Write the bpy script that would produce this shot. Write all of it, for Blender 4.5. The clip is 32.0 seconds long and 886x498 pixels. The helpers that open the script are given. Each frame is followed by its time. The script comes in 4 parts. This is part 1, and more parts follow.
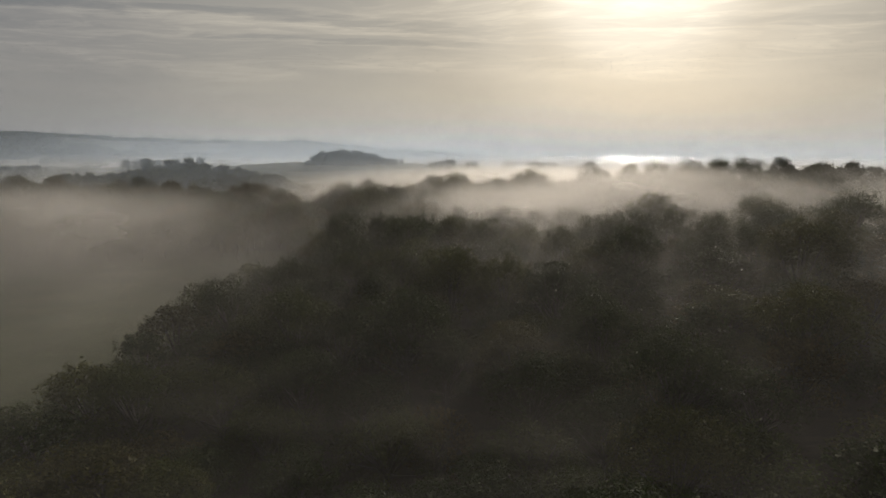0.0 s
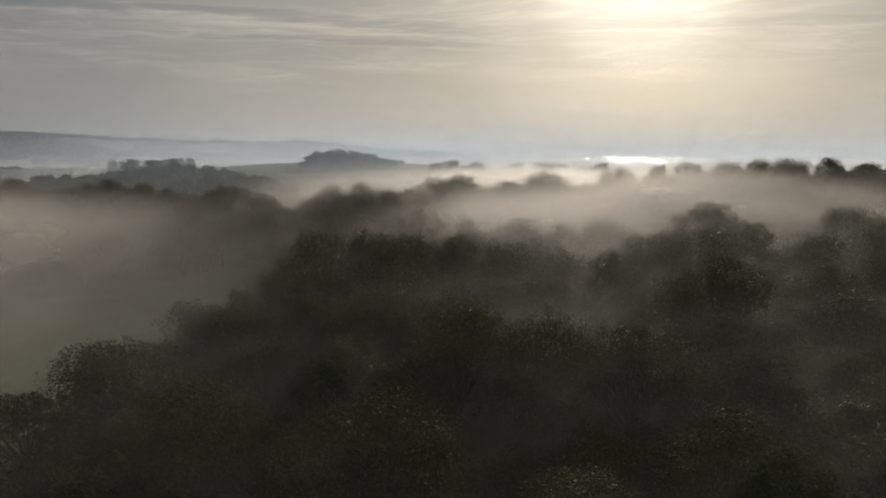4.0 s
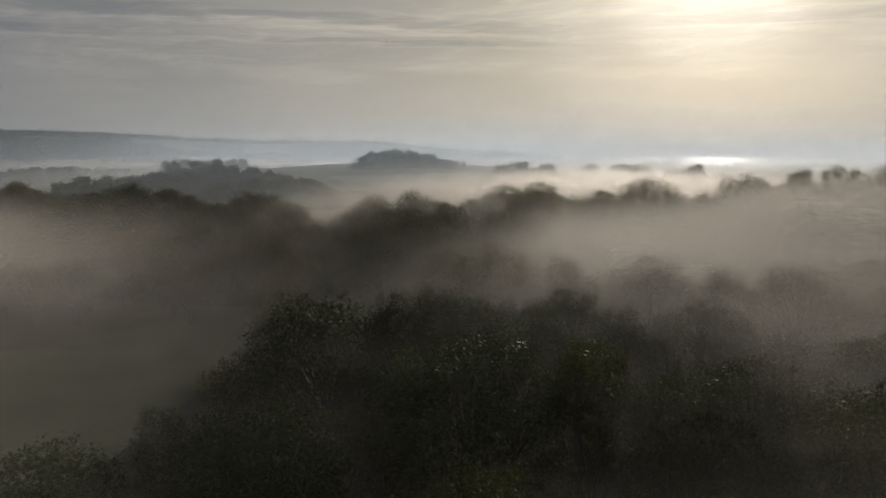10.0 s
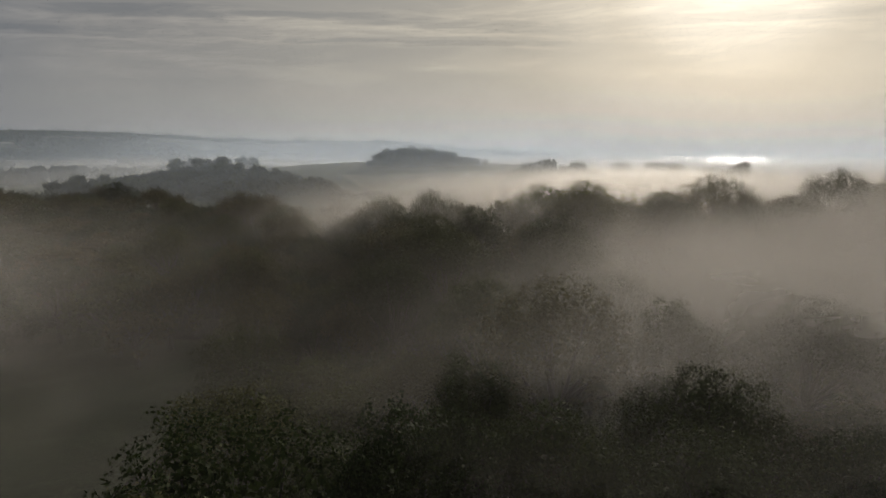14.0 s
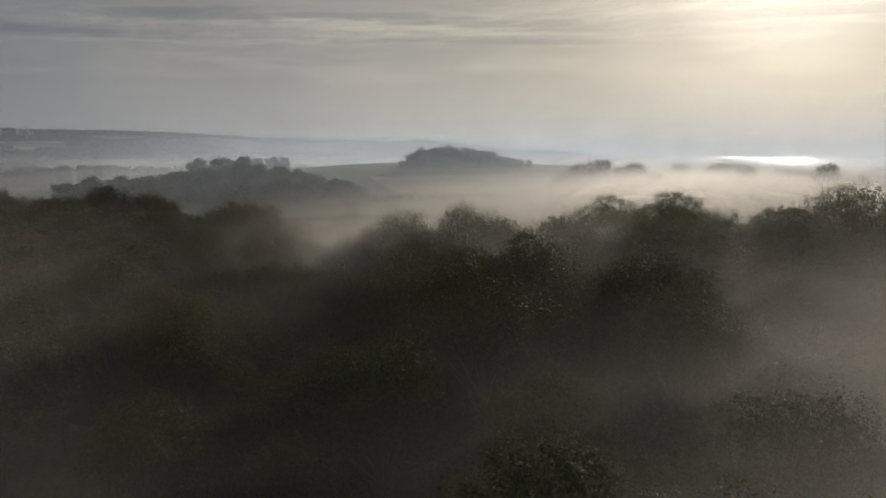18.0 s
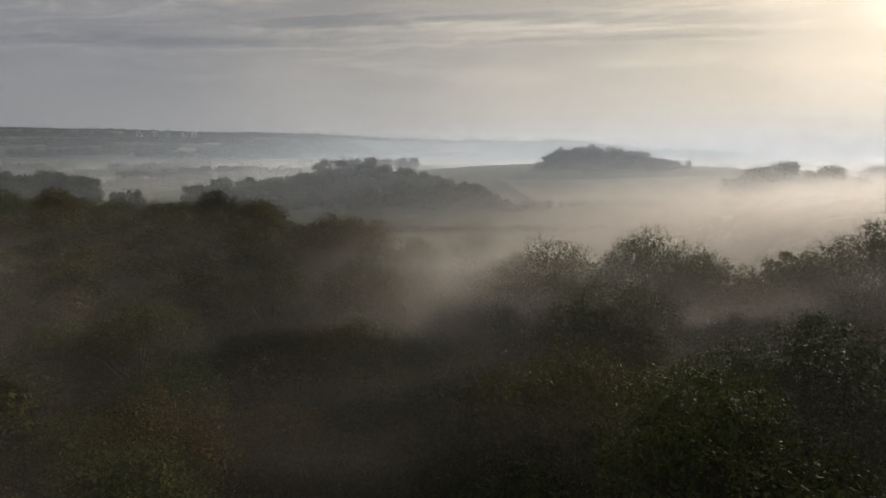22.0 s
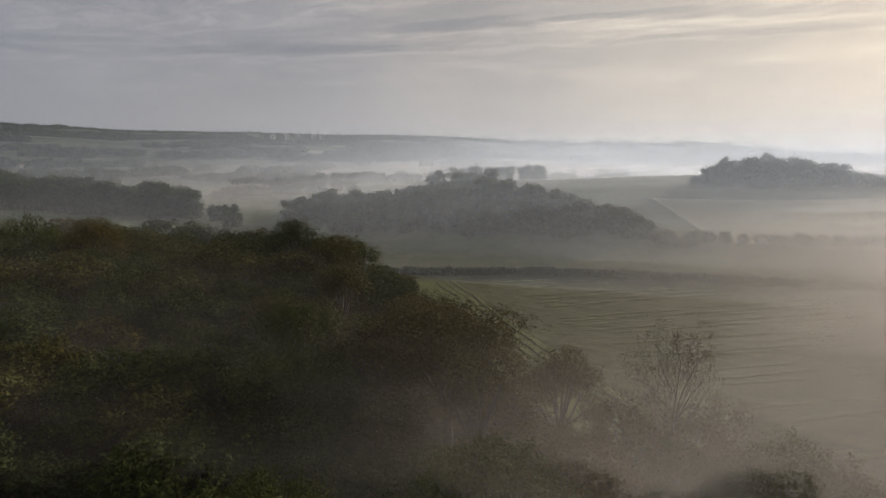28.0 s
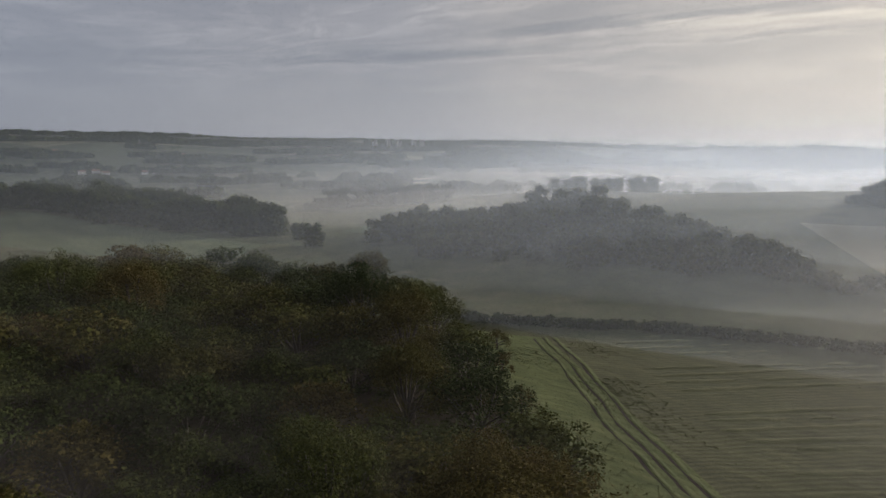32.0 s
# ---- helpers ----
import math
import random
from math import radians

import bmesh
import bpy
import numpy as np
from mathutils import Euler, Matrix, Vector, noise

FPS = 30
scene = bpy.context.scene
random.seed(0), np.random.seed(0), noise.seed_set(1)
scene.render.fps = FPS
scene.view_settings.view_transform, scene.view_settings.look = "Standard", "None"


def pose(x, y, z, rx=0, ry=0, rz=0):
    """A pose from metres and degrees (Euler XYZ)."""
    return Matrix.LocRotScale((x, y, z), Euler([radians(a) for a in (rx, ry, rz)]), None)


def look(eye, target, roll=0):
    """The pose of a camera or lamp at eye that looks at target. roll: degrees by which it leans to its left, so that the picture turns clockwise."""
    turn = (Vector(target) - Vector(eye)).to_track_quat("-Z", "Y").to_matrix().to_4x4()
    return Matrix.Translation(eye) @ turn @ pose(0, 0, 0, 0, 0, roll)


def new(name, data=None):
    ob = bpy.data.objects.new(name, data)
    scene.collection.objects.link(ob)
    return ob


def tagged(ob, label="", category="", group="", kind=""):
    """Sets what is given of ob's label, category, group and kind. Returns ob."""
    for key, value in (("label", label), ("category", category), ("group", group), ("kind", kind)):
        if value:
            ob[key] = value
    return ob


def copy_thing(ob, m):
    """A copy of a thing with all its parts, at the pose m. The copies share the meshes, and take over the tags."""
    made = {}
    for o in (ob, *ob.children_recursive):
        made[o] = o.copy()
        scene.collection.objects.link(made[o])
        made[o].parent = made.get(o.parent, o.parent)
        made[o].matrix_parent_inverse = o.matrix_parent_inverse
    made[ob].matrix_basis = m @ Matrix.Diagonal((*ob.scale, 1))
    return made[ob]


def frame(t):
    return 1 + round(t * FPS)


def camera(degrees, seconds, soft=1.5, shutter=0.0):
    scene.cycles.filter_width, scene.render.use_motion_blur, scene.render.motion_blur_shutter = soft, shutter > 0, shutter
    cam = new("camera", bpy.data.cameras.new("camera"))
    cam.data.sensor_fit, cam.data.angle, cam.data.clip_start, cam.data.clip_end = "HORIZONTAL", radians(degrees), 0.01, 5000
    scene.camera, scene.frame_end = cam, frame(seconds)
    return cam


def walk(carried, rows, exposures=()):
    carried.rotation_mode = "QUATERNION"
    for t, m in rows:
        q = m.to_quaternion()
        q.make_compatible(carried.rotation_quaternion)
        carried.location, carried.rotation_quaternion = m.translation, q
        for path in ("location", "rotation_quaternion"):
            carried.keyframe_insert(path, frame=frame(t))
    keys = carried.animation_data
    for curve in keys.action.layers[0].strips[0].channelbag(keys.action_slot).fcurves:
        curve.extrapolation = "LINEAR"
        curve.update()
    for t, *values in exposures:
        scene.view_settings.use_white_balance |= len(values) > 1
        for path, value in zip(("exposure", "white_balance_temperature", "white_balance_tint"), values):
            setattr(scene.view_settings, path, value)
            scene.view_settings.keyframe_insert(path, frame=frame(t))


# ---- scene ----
# ---- camera and its flight ----
cam = camera(70.7, 32.0)
PATH = [
    (0, -0.00, -0.00, 27.75, 0.00, -8.84, -0.01),
    (0.5, 0.04, 3.81, 27.75, 0.01, -8.81, -0.02),
    (1, 0.04, 7.57, 27.73, 0.02, -8.82, -0.02),
    (1.5, 0.01, 11.34, 27.71, 0.06, -8.81, -0.00),
    (2, -0.07, 15.09, 27.65, 0.05, -8.82, 0.00),
    (2.5, -0.16, 18.84, 27.59, 0.06, -8.80, -0.00),
    (3, -0.17, 22.53, 27.53, 0.10, -8.79, -0.01),
    (3.5, -0.18, 26.19, 27.51, 0.14, -8.80, -0.01),
    (5.5, -0.59, 40.78, 27.59, 0.35, -8.78, -0.08),
    (6, -0.62, 44.57, 27.64, 0.89, -8.79, -0.05),
    (6.5, -0.84, 48.29, 27.68, 2.98, -8.80, -0.03),
    (7, -1.25, 52.00, 27.67, 4.05, -8.79, -0.02),
    (7.5, -1.59, 55.66, 27.66, 4.16, -8.78, -0.03),
    (8, -1.86, 59.21, 27.60, 4.22, -8.78, -0.03),
    (8.5, -2.21, 62.94, 27.61, 4.37, -8.78, -0.06),
    (9, -2.53, 66.61, 27.61, 4.76, -8.79, -0.07),
    (9.5, -2.90, 70.36, 27.62, 5.30, -8.79, -0.07),
    (10, -3.37, 74.18, 27.61, 5.80, -8.79, -0.06),
    (10.5, -4.03, 77.87, 27.62, 6.30, -8.76, -0.03),
    (11, -4.56, 81.40, 27.64, 6.67, -8.74, -0.02),
    (11.5, -5.03, 84.80, 27.63, 7.05, -8.73, -0.02),
    (12, -5.48, 88.16, 27.54, 7.23, -8.73, -0.02),
    (12.5, -5.98, 91.50, 27.31, 7.34, -8.73, -0.02),
    (13, -6.54, 94.85, 26.91, 7.33, -8.72, -0.03),
    (13.5, -7.15, 98.26, 26.39, 7.38, -8.78, -0.01),
    (14, -7.74, 101.86, 26.02, 7.40, -8.80, -0.00),
    (14.5, -8.27, 105.71, 25.89, 7.44, -8.77, -0.00),
    (16.5, -9.22, 121.83, 26.02, 8.41, -8.79, -0.10),
    (17, -9.81, 125.95, 26.05, 9.99, -8.83, -0.08),
    (17.5, -10.61, 130.16, 26.10, 10.67, -8.84, -0.07),
    (18, -11.46, 134.35, 26.15, 11.07, -8.84, -0.06),
    (18.5, -12.38, 138.50, 26.21, 12.69, -8.84, -0.06),
    (19, -13.40, 142.53, 26.24, 14.81, -8.86, -0.05),
    (19.5, -14.68, 146.60, 26.25, 16.89, -8.86, -0.04),
    (20, -15.98, 150.54, 26.22, 18.53, -8.86, -0.03),
    (20.5, -17.40, 154.37, 26.19, 20.57, -8.83, -0.00),
    (21, -18.88, 158.07, 26.16, 22.06, -8.82, 0.01),
    (21.5, -20.51, 161.70, 26.13, 22.19, -8.81, 0.02),
    (22, -21.95, 165.24, 26.21, 23.00, -8.82, 0.02),
    (22.5, -23.68, 168.69, 26.53, 28.33, -8.77, 0.02),
    (23, -25.80, 172.12, 26.97, 31.41, -8.69, 0.03),
    (23.5, -27.95, 175.49, 27.28, 31.58, -8.72, 0.05),
    (24, -30.06, 178.86, 27.57, 31.68, -8.77, 0.06),
    (24.5, -31.95, 182.29, 28.05, 31.94, -8.74, 0.04),
    (25, -33.86, 185.68, 28.54, 32.51, -8.77, 0.02),
    (25.5, -35.76, 189.05, 28.97, 33.55, -8.73, 0.01),
    (27.5, -42.71, 202.32, 29.87, 33.89, -8.67, -0.12),
    (28, -44.55, 205.38, 30.06, 33.96, -8.70, -0.11),
    (28.5, -46.48, 208.37, 30.39, 34.24, -8.62, -0.10),
    (29, -48.33, 211.23, 30.63, 34.29, -8.59, -0.08),
    (29.5, -50.13, 213.97, 30.74, 34.30, -8.62, -0.07),
    (30, -51.96, 216.73, 30.95, 34.37, -8.64, -0.05),
    (30.5, -53.85, 219.59, 31.51, 34.97, -8.52, -0.04),
    (31, -55.76, 222.42, 32.21, 35.15, -8.49, -0.04),
    (31.5, -57.88, 225.18, 32.94, 37.43, -8.45, -0.00),
    (32, -60.25, 227.85, 33.76, 43.02, -8.31, 0.04),
]
walk(cam, [(t, pose(x, y, z, 90 + pitch, roll, yaw)) for t, x, y, z, yaw, pitch, roll in PATH],
     exposures=[(0, 0.05, 6650, 10), (13, 0.02, 6650, 10), (17, 0.06, 6600, 10), (20, 0.16, 6700, 11), (23, 0.52, 6800, 13), (28, 0.66, 6800, 15), (31, 0.68, 6700, 15), (32, 0.70, 6500, 14)])

# ---- sky, sun, exposure ----
SUN_AZ, SUN_EL = 17.0, 15.5          # degrees clockwise from +y, and above the horizon
SUN = Vector((math.sin(radians(SUN_AZ)) * math.cos(radians(SUN_EL)),
              math.cos(radians(SUN_AZ)) * math.cos(radians(SUN_EL)), math.sin(radians(SUN_EL))))
scene.cycles.transparent_max_bounces = 128


class Nodes:
    """Short hand for node trees."""

    def __init__(self, tree):
        self.tree = tree
        tree.nodes.clear()

    def add(self, kind, inputs=None, operation="", blend="", interpolation=""):
        n = self.tree.nodes.new(kind)
        if operation:
            n.operation = operation
        if blend:
            n.data_type, n.blend_type = "RGBA", blend
        if interpolation:
            n.interpolation_type = interpolation
        for k, v in (inputs or {}).items():
            if isinstance(v, bpy.types.NodeSocket):
                self.tree.links.new(v, n.inputs[k])
            else:
                n.inputs[k].default_value = v
        return n

    def math(self, op, a, b=0.0, clamp=False):
        n = self.add("ShaderNodeMath", {0: a, 1: b}, operation=op)
        n.use_clamp = clamp
        return n.outputs[0]

    def vmath(self, op, a, b=(0, 0, 0), out=0):
        return self.add("ShaderNodeVectorMath", {0: a, 1: b}, operation=op).outputs[out]

    def mix(self, fac, a, b, blend="MIX"):
        n = self.add("ShaderNodeMix", {0: fac, 6: a, 7: b}, blend=blend)
        return n.outputs[2]

    def ramp(self, fac, stops, mode="LINEAR"):
        n = self.add("ShaderNodeValToRGB", {0: fac})
        r = n.color_ramp
        r.interpolation = mode
        while len(r.elements) < len(stops):
            r.elements.new(0.5)
        for e, (p, c) in zip(r.elements, stops):
            e.position, e.color = p, (*((c,) * 3 if isinstance(c, (int, float)) else c), 1)
        return n.outputs[0]

    def noise(self, vec, scale, detail=4.0, rough=0.55, dist=0.0):
        return self.add("ShaderNodeTexNoise", {"Vector": vec, "Scale": scale, "Detail": detail, "Roughness": rough, "Distortion": dist}).outputs[0]

    def span(self, v, a, b, c=0.0, d=1.0, smooth=True):
        return self.add("ShaderNodeMapRange", {0: v, 1: a, 2: b, 3: c, 4: d}, interpolation="SMOOTHSTEP" if smooth else "LINEAR").outputs[0]


def build_sky():
    world = bpy.data.worlds.new("sky")
    scene.world = world
    world.use_nodes = True
    n = Nodes(world.node_tree)
    way = n.add("ShaderNodeTexCoord").outputs["Generated"]
    sky = n.add("ShaderNodeTexSky")
    sky.sky_type, sky.sun_disc, sky.sun_elevation, sky.sun_rotation, sky.dust_density = "NISHITA", False, radians(SUN_EL), radians(SUN_AZ), 3.0
    clear = n.vmath("SCALE", sky.outputs[0])
    clear.node.inputs["Scale"].default_value = 0.06
    sep = n.add("ShaderNodeSeparateXYZ", {0: way})
    up = sep.outputs[2]
    # the thin overcast, brightest round the veiled sun
    near = n.math("DIVIDE", n.math("ARCCOSINE", n.math("MINIMUM", n.vmath("DOT_PRODUCT", way, tuple(SUN), "Value"), 0.9999)), math.pi)
    glow = n.ramp(near, SKY_STOPS, "EASE")
    # cloud streaks on a flat layer
    high = n.math("MAXIMUM", up, 0.03)
    flat = n.add("ShaderNodeCombineXYZ", {0: n.math("DIVIDE", sep.outputs[0], high), 1: n.math("DIVIDE", sep.outputs[1], high)}).outputs[0]
    warp = n.vmath("ADD", flat, n.vmath("MULTIPLY", n.add("ShaderNodeTexNoise", {"Vector": flat, "Scale": 0.5, "Detail": 3.0}).outputs[1], (1.9, 1.9, 0)))
    bands = n.add("ShaderNodeMapping", {0: warp, "Rotation": (0, 0, radians(CLOUD_TURN)), "Scale": (0.5, 0.8, 1)}).outputs[0]
    soft = n.span(n.noise(bands, 0.7, 3, 0.5), 0.36, 0.68)
    fine = n.span(n.noise(n.add("ShaderNodeMapping", {0: warp, "Rotation": (0, 0, radians(CLOUD_TURN + 14)), "Scale": (0.8, 1.5, 1)}).outputs[0], 2.6, 8, 0.6, 0.4), 0.40, 0.68)
    grain = n.span(n.noise(n.add("ShaderNodeMapping", {0: flat, "Rotation": (0, 0, radians(CLOUD_TURN - 25)), "Scale": (1.0, 1.5, 1)}).outputs[0], 7.0, 6, 0.7), 0.36, 0.7)
    wisp = n.math("MULTIPLY", fine, n.math("ADD", n.math("MULTIPLY", soft, 0.7), 0.3))
    wisp = n.math("MULTIPLY", wisp, n.math("ADD", n.math("MULTIPLY", grain, 0.5), 0.6))
    cloud = n.math("SUBTRACT", n.math("ADD", n.math("MULTIPLY", soft, 0.34), n.math("MULTIPLY", wisp, 0.6)), 0.33)
    # the long grey streaks west of the sun, with their pale frayed rims
    fray = n.math("SUBTRACT", n.noise(n.add("ShaderNodeMapping", {0: flat, "Scale": (0.7, 1.6, 1)}).outputs[0], 1.3, 8, 0.62), 0.5)
    for cx, cy, long, wide, turn, deep in STREAKS:
        c, k = math.cos(radians(turn)), math.sin(radians(turn))
        along = n.math("ABSOLUTE", n.math("SUBTRACT", n.vmath("DOT_PRODUCT", flat, (c, k, 0), "Value"), cx * c + cy * k))
        across = n.math("SUBTRACT", n.vmath("DOT_PRODUCT", flat, (-k, c, 0), "Value"), -cx * k + cy * c)
        across = n.math("ADD", across, n.math("MULTIPLY", fray, wide * 4.5))
        reach = n.span(along, long * 0.45, long, 1.0, 0.0)
        core = n.span(n.math("ABSOLUTE", across), wide * 0.25, wide, 1.0, 0.0)
        rim = n.span(n.math("ABSOLUTE", n.math("SUBTRACT", across, wide * 1.05)), 0.0, wide * 0.5, 0.75, 0.0)
        cloud = n.math("ADD", cloud, n.math("MULTIPLY", n.math("MULTIPLY", n.math("SUBTRACT", rim, core), reach), deep))
    fade = n.span(up, 0.03, 0.16)
    tone = n.math("MULTIPLY", cloud, fade)
    tint = n.ramp(n.math("ADD", n.math("MULTIPLY", tone, 0.5), 0.5), [(0.0, (0.50, 0.56, 0.64)), (0.5, (1.0, 1.0, 1.0)), (1.0, (1.46, 1.43, 1.36))])
    deck = n.mix(1.0, glow, tint, "MULTIPLY")
    # thicker haze low down, bluer up high away from the sun
    low = n.span(up, 0.0, 0.13, 1.0, 0.0)
    deck = n.mix(n.math("MULTIPLY", low, 0.55), deck, n.mix(1.0, glow, HAZE_TINT + (1,), "MULTIPLY"))
    both = n.add("ShaderNodeMix", {0: 0.93, 6: clear, 7: deck}, blend="MIX").outputs[2]
    bg = n.add("ShaderNodeBackground", {0: both, 1: 1.0})
    n.add("ShaderNodeOutputWorld", {0: bg.outputs[0]})


SKY_STOPS = [(0.0, (1.1, 1.08, 1.0)), (0.03, (0.77, 0.748, 0.68)), (0.06, (0.53, 0.508, 0.452)), (0.11, (0.415, 0.394, 0.349)), (0.18, (0.37, 0.353, 0.32)), (0.27, (0.262, 0.258, 0.252)), (0.36, (0.198, 0.206, 0.222)), (0.55, (0.168, 0.185, 0.215)), (1.0, (0.168, 0.185, 0.215))]
STREAKS = [(-1.6, 4.75, 2.6, 0.30, 20, 0.38), (-0.9, 5.9, 2.0, 0.2, 12, 0.25), (2.6, 5.0, 2.2, 0.26, -8, 0.2), (-4.4, 4.6, 2.2, 0.34, 28, 0.25)]     # x, y, half length, half width, turn, depth
CLOUD_TURN = 65
HAZE_TINT = (0.85, 0.86, 0.86)
build_sky()
sun = new("sun", bpy.data.lights.new("sun", "SUN"))
sun.data.energy, sun.data.angle, sun.data.color = 3.0, radians(5), (1.0, 0.9, 0.78)
sun.matrix_world = look(SUN * 100, (0, 0, 0))


# ---- materials ----
def material(name, build):
    m = bpy.data.materials.new(name)
    m.use_nodes = True
    n = Nodes(m.node_tree)
    out = build(n)
    n.add("ShaderNodeOutputMaterial", {0: out})
    return m


def leaf_material(name, stops):
    def build(n):
        rnd = n.add("ShaderNodeObjectInfo").outputs["Random"]
        isle = n.add("ShaderNodeNewGeometry").outputs["Random Per Island"]
        place = n.add("ShaderNodeTexCoord").outputs["Object"]
        patch = n.noise(place, 0.55, 3)
        f = n.math("ADD", n.math("MULTIPLY", rnd, 0.75), n.math("MULTIPLY", n.math("SUBTRACT", patch, 0.35), 0.5), True)
        col = n.ramp(f, stops)
        col = n.mix(1.0, col, n.ramp(isle, [(0, (0.55, 0.6, 0.5)), (1, (1.25, 1.22, 1.15))]), "MULTIPLY")
        a = n.add("ShaderNodeBsdfPrincipled", {"Base Color": col, "Roughness": 0.6, "Specular IOR Level": 0.03})
        b = n.add("ShaderNodeBsdfTranslucent", {0: col})
        return n.add("ShaderNodeMixShader", {0: 0.22, 1: a.outputs[0], 2: b.outputs[0]}).outputs[0]
    return material(name, build)


GREEN = [(0.0, (0.026, 0.037, 0.014)), (0.4, (0.040, 0.053, 0.017)), (0.7, (0.062, 0.068, 0.019)), (0.88, (0.072, 0.062, 0.021)), (1.0, (0.070, 0.042, 0.022))]
AUTUMN = [(0.0, (0.045, 0.048, 0.018)), (0.4, (0.070, 0.064, 0.021)), (0.75, (0.080, 0.062, 0.022)), (1.0, (0.066, 0.042, 0.021))]
M_LEAF = leaf_material("leaves", GREEN)
M_LEAF_AUTUMN = leaf_material("autumn_leaves", AUTUMN)


def bark(n):
    place = n.add("ShaderNodeTexCoord").outputs["Object"]
    g = n.noise(n.add("ShaderNodeMapping", {0: place, "Scale": (6, 6, 1)}).outputs[0], 2.0, 6)
    col = n.ramp(g, [(0.3, (0.028, 0.024, 0.019)), (0.7, (0.07, 0.06, 0.05))])
    bump = n.add("ShaderNodeBump", {"Strength": 0.7, "Height": g})
    return n.add("ShaderNodeBsdfPrincipled", {"Base Color": col, "Roughness": 0.9, "Normal": bump.outputs[0]}).outputs[0]


M_BARK = material("bark", bark)


def ground_mat(n):
    place = n.add("ShaderNodeNewGeometry").outputs["Position"]
    big = n.noise(place, 0.012, 4)
    mid = n.noise(place, 0.15, 5)
    fine = n.noise(place, 2.2, 4, 0.7)
    col = n.ramp(n.math("ADD", n.math("MULTIPLY", big, 0.6), n.math("MULTIPLY", mid, 0.4)), [(0.35, (0.045, 0.058, 0.024)), (0.5, (0.066, 0.074, 0.034)), (0.65, (0.105, 0.10, 0.055))])
    # far away: a patchwork of fields and woodland
    cells = n.add("ShaderNodeTexVoronoi", {"Vector": n.add("ShaderNodeMapping", {0: place, "Scale": (0.0045, 0.007, 0.0)}).outputs[0], "Scale": 1.0, "Randomness": 0.9})
    pick = n.add("ShaderNodeSeparateXYZ", {0: cells.outputs["Color"]}).outputs[0]
    patch = n.ramp(pick, [(0.0, (0.028, 0.036, 0.018)), (0.5, (0.036, 0.046, 0.022)), (0.56, (0.042, 0.050, 0.026)), (0.8, (0.06, 0.062, 0.034)), (0.93, (0.14, 0.13, 0.08))], "CONSTANT")
    away = n.span(n.vmath("LENGTH", n.vmath("SUBTRACT", place, (-20, 150, 0)), out="Value"), 560, 760)
    col = n.mix(away, col, patch)
    col = n.mix(1.0, col, n.ramp(fine, [(0.3, 0.6), (0.7, 1.3)]), "MULTIPLY")
    bump = n.add("ShaderNodeBump", {"Strength": 0.6, "Distance": 0.3, "Height": fine})
    return n.add("ShaderNodeBsdfPrincipled", {"Base Color": col, "Roughness": 0.85, "Specular IOR Level": 0.1, "Normal": bump.outputs[0]}).outputs[0]


M_GROUND = material("grassland", ground_mat)


def sea_mat(n):
    place = n.add("ShaderNodeNewGeometry").outputs["Position"]
    w = n.noise(place, 0.05, 5)
    bump = n.add("ShaderNodeBump", {"Strength": 0.4, "Distance": 4.0, "Height": w})
    return n.add("ShaderNodeBsdfPrincipled", {"Base Color": (0.05, 0.06, 0.065, 1), "Roughness": 0.25, "Normal": bump.outputs[0]}).outputs[0]


M_SEA = material("sea_water", sea_mat)


# thicker banks: x, y, radius, how much thicker, how much higher
BANKS = [(16, 152, 38, 1.2, 5.0), (-98, 168, 60, 1.4, 3.5), (-12, 312, 60, 1.4, 3.0), (90, 320, 115, 1.6, 4.0), (50, 192, 42, 1.0, 5.0), (85, 205, 50, 0.8, 6.0),
         (6, 93, 16, 0.7, 2.0), (-82, 350, 70, 0.3, 0.5), (30, 440, 80, 1.6, 4.0), (-42, 262, 24, 1.0, 2.0), (-68, 240, 24, 0.8, 2.0), (-46, 228, 26, 2.2, 3.5), (-150, 210, 60, 0.6, 2.5),
         (-5, 219, 20, 0.9, 3.0), (-33, 216, 18, 0.4, 1.0), (-38, 206, 14, 0.4, 1.5)]
# clearer air: x, y, inner and outer radius, share left
CLEAR = [(-44, 147, 18, 46, 0.35), (-195, 285, 72, 150, 0.3), (-80, 207, 22, 46, 0.15), (0, 36, 30, 80, 0.4), (-8, 114, 14, 34, 0.4), (-48, 80, 25, 70, 0.5), (-82, 292, 22, 55, 0.35),
         (-14, 196, 12, 25, 0.4), (-16, 172, 12, 28, 0.4), (-46, 186, 12, 32, 0.4), (-110, 268, 30, 70, 0.35), (-165, 385, 80, 150, 0.25)]
BRIGHT = (0.95, 0.93, 0.89, 1)


def droplets(n, share, colour, ahead_share):
    """Thin droplets in air: mostly clear, scattering what falls on it, partly straight ahead."""
    lit = n.add("ShaderNodeMixShader", {0: 0.7, 1: n.add("ShaderNodeBsdfDiffuse", {0: colour}).outputs[0], 2: n.add("ShaderNodeBsdfTranslucent", {0: colour}).outputs[0]})
    ahead = n.add("ShaderNodeBsdfRefraction", {"Color": BRIGHT, "Roughness": 0.6, "IOR": 1.8})
    lit = n.add("ShaderNodeMixShader", {0: ahead_share, 1: lit.outputs[0], 2: ahead.outputs[0]})
    return n.add("ShaderNodeMixShader", {0: share, 1: n.add("ShaderNodeBsdfTransparent").outputs[0], 2: lit.outputs[0]}).outputs[0]


def seaward_of(n, level):
    return n.vmath("DOT_PRODUCT", n.vmath("NORMALIZE", n.vmath("SUBTRACT", level, (20, -40, 0))), (0.292, 0.956, 0), "Value")


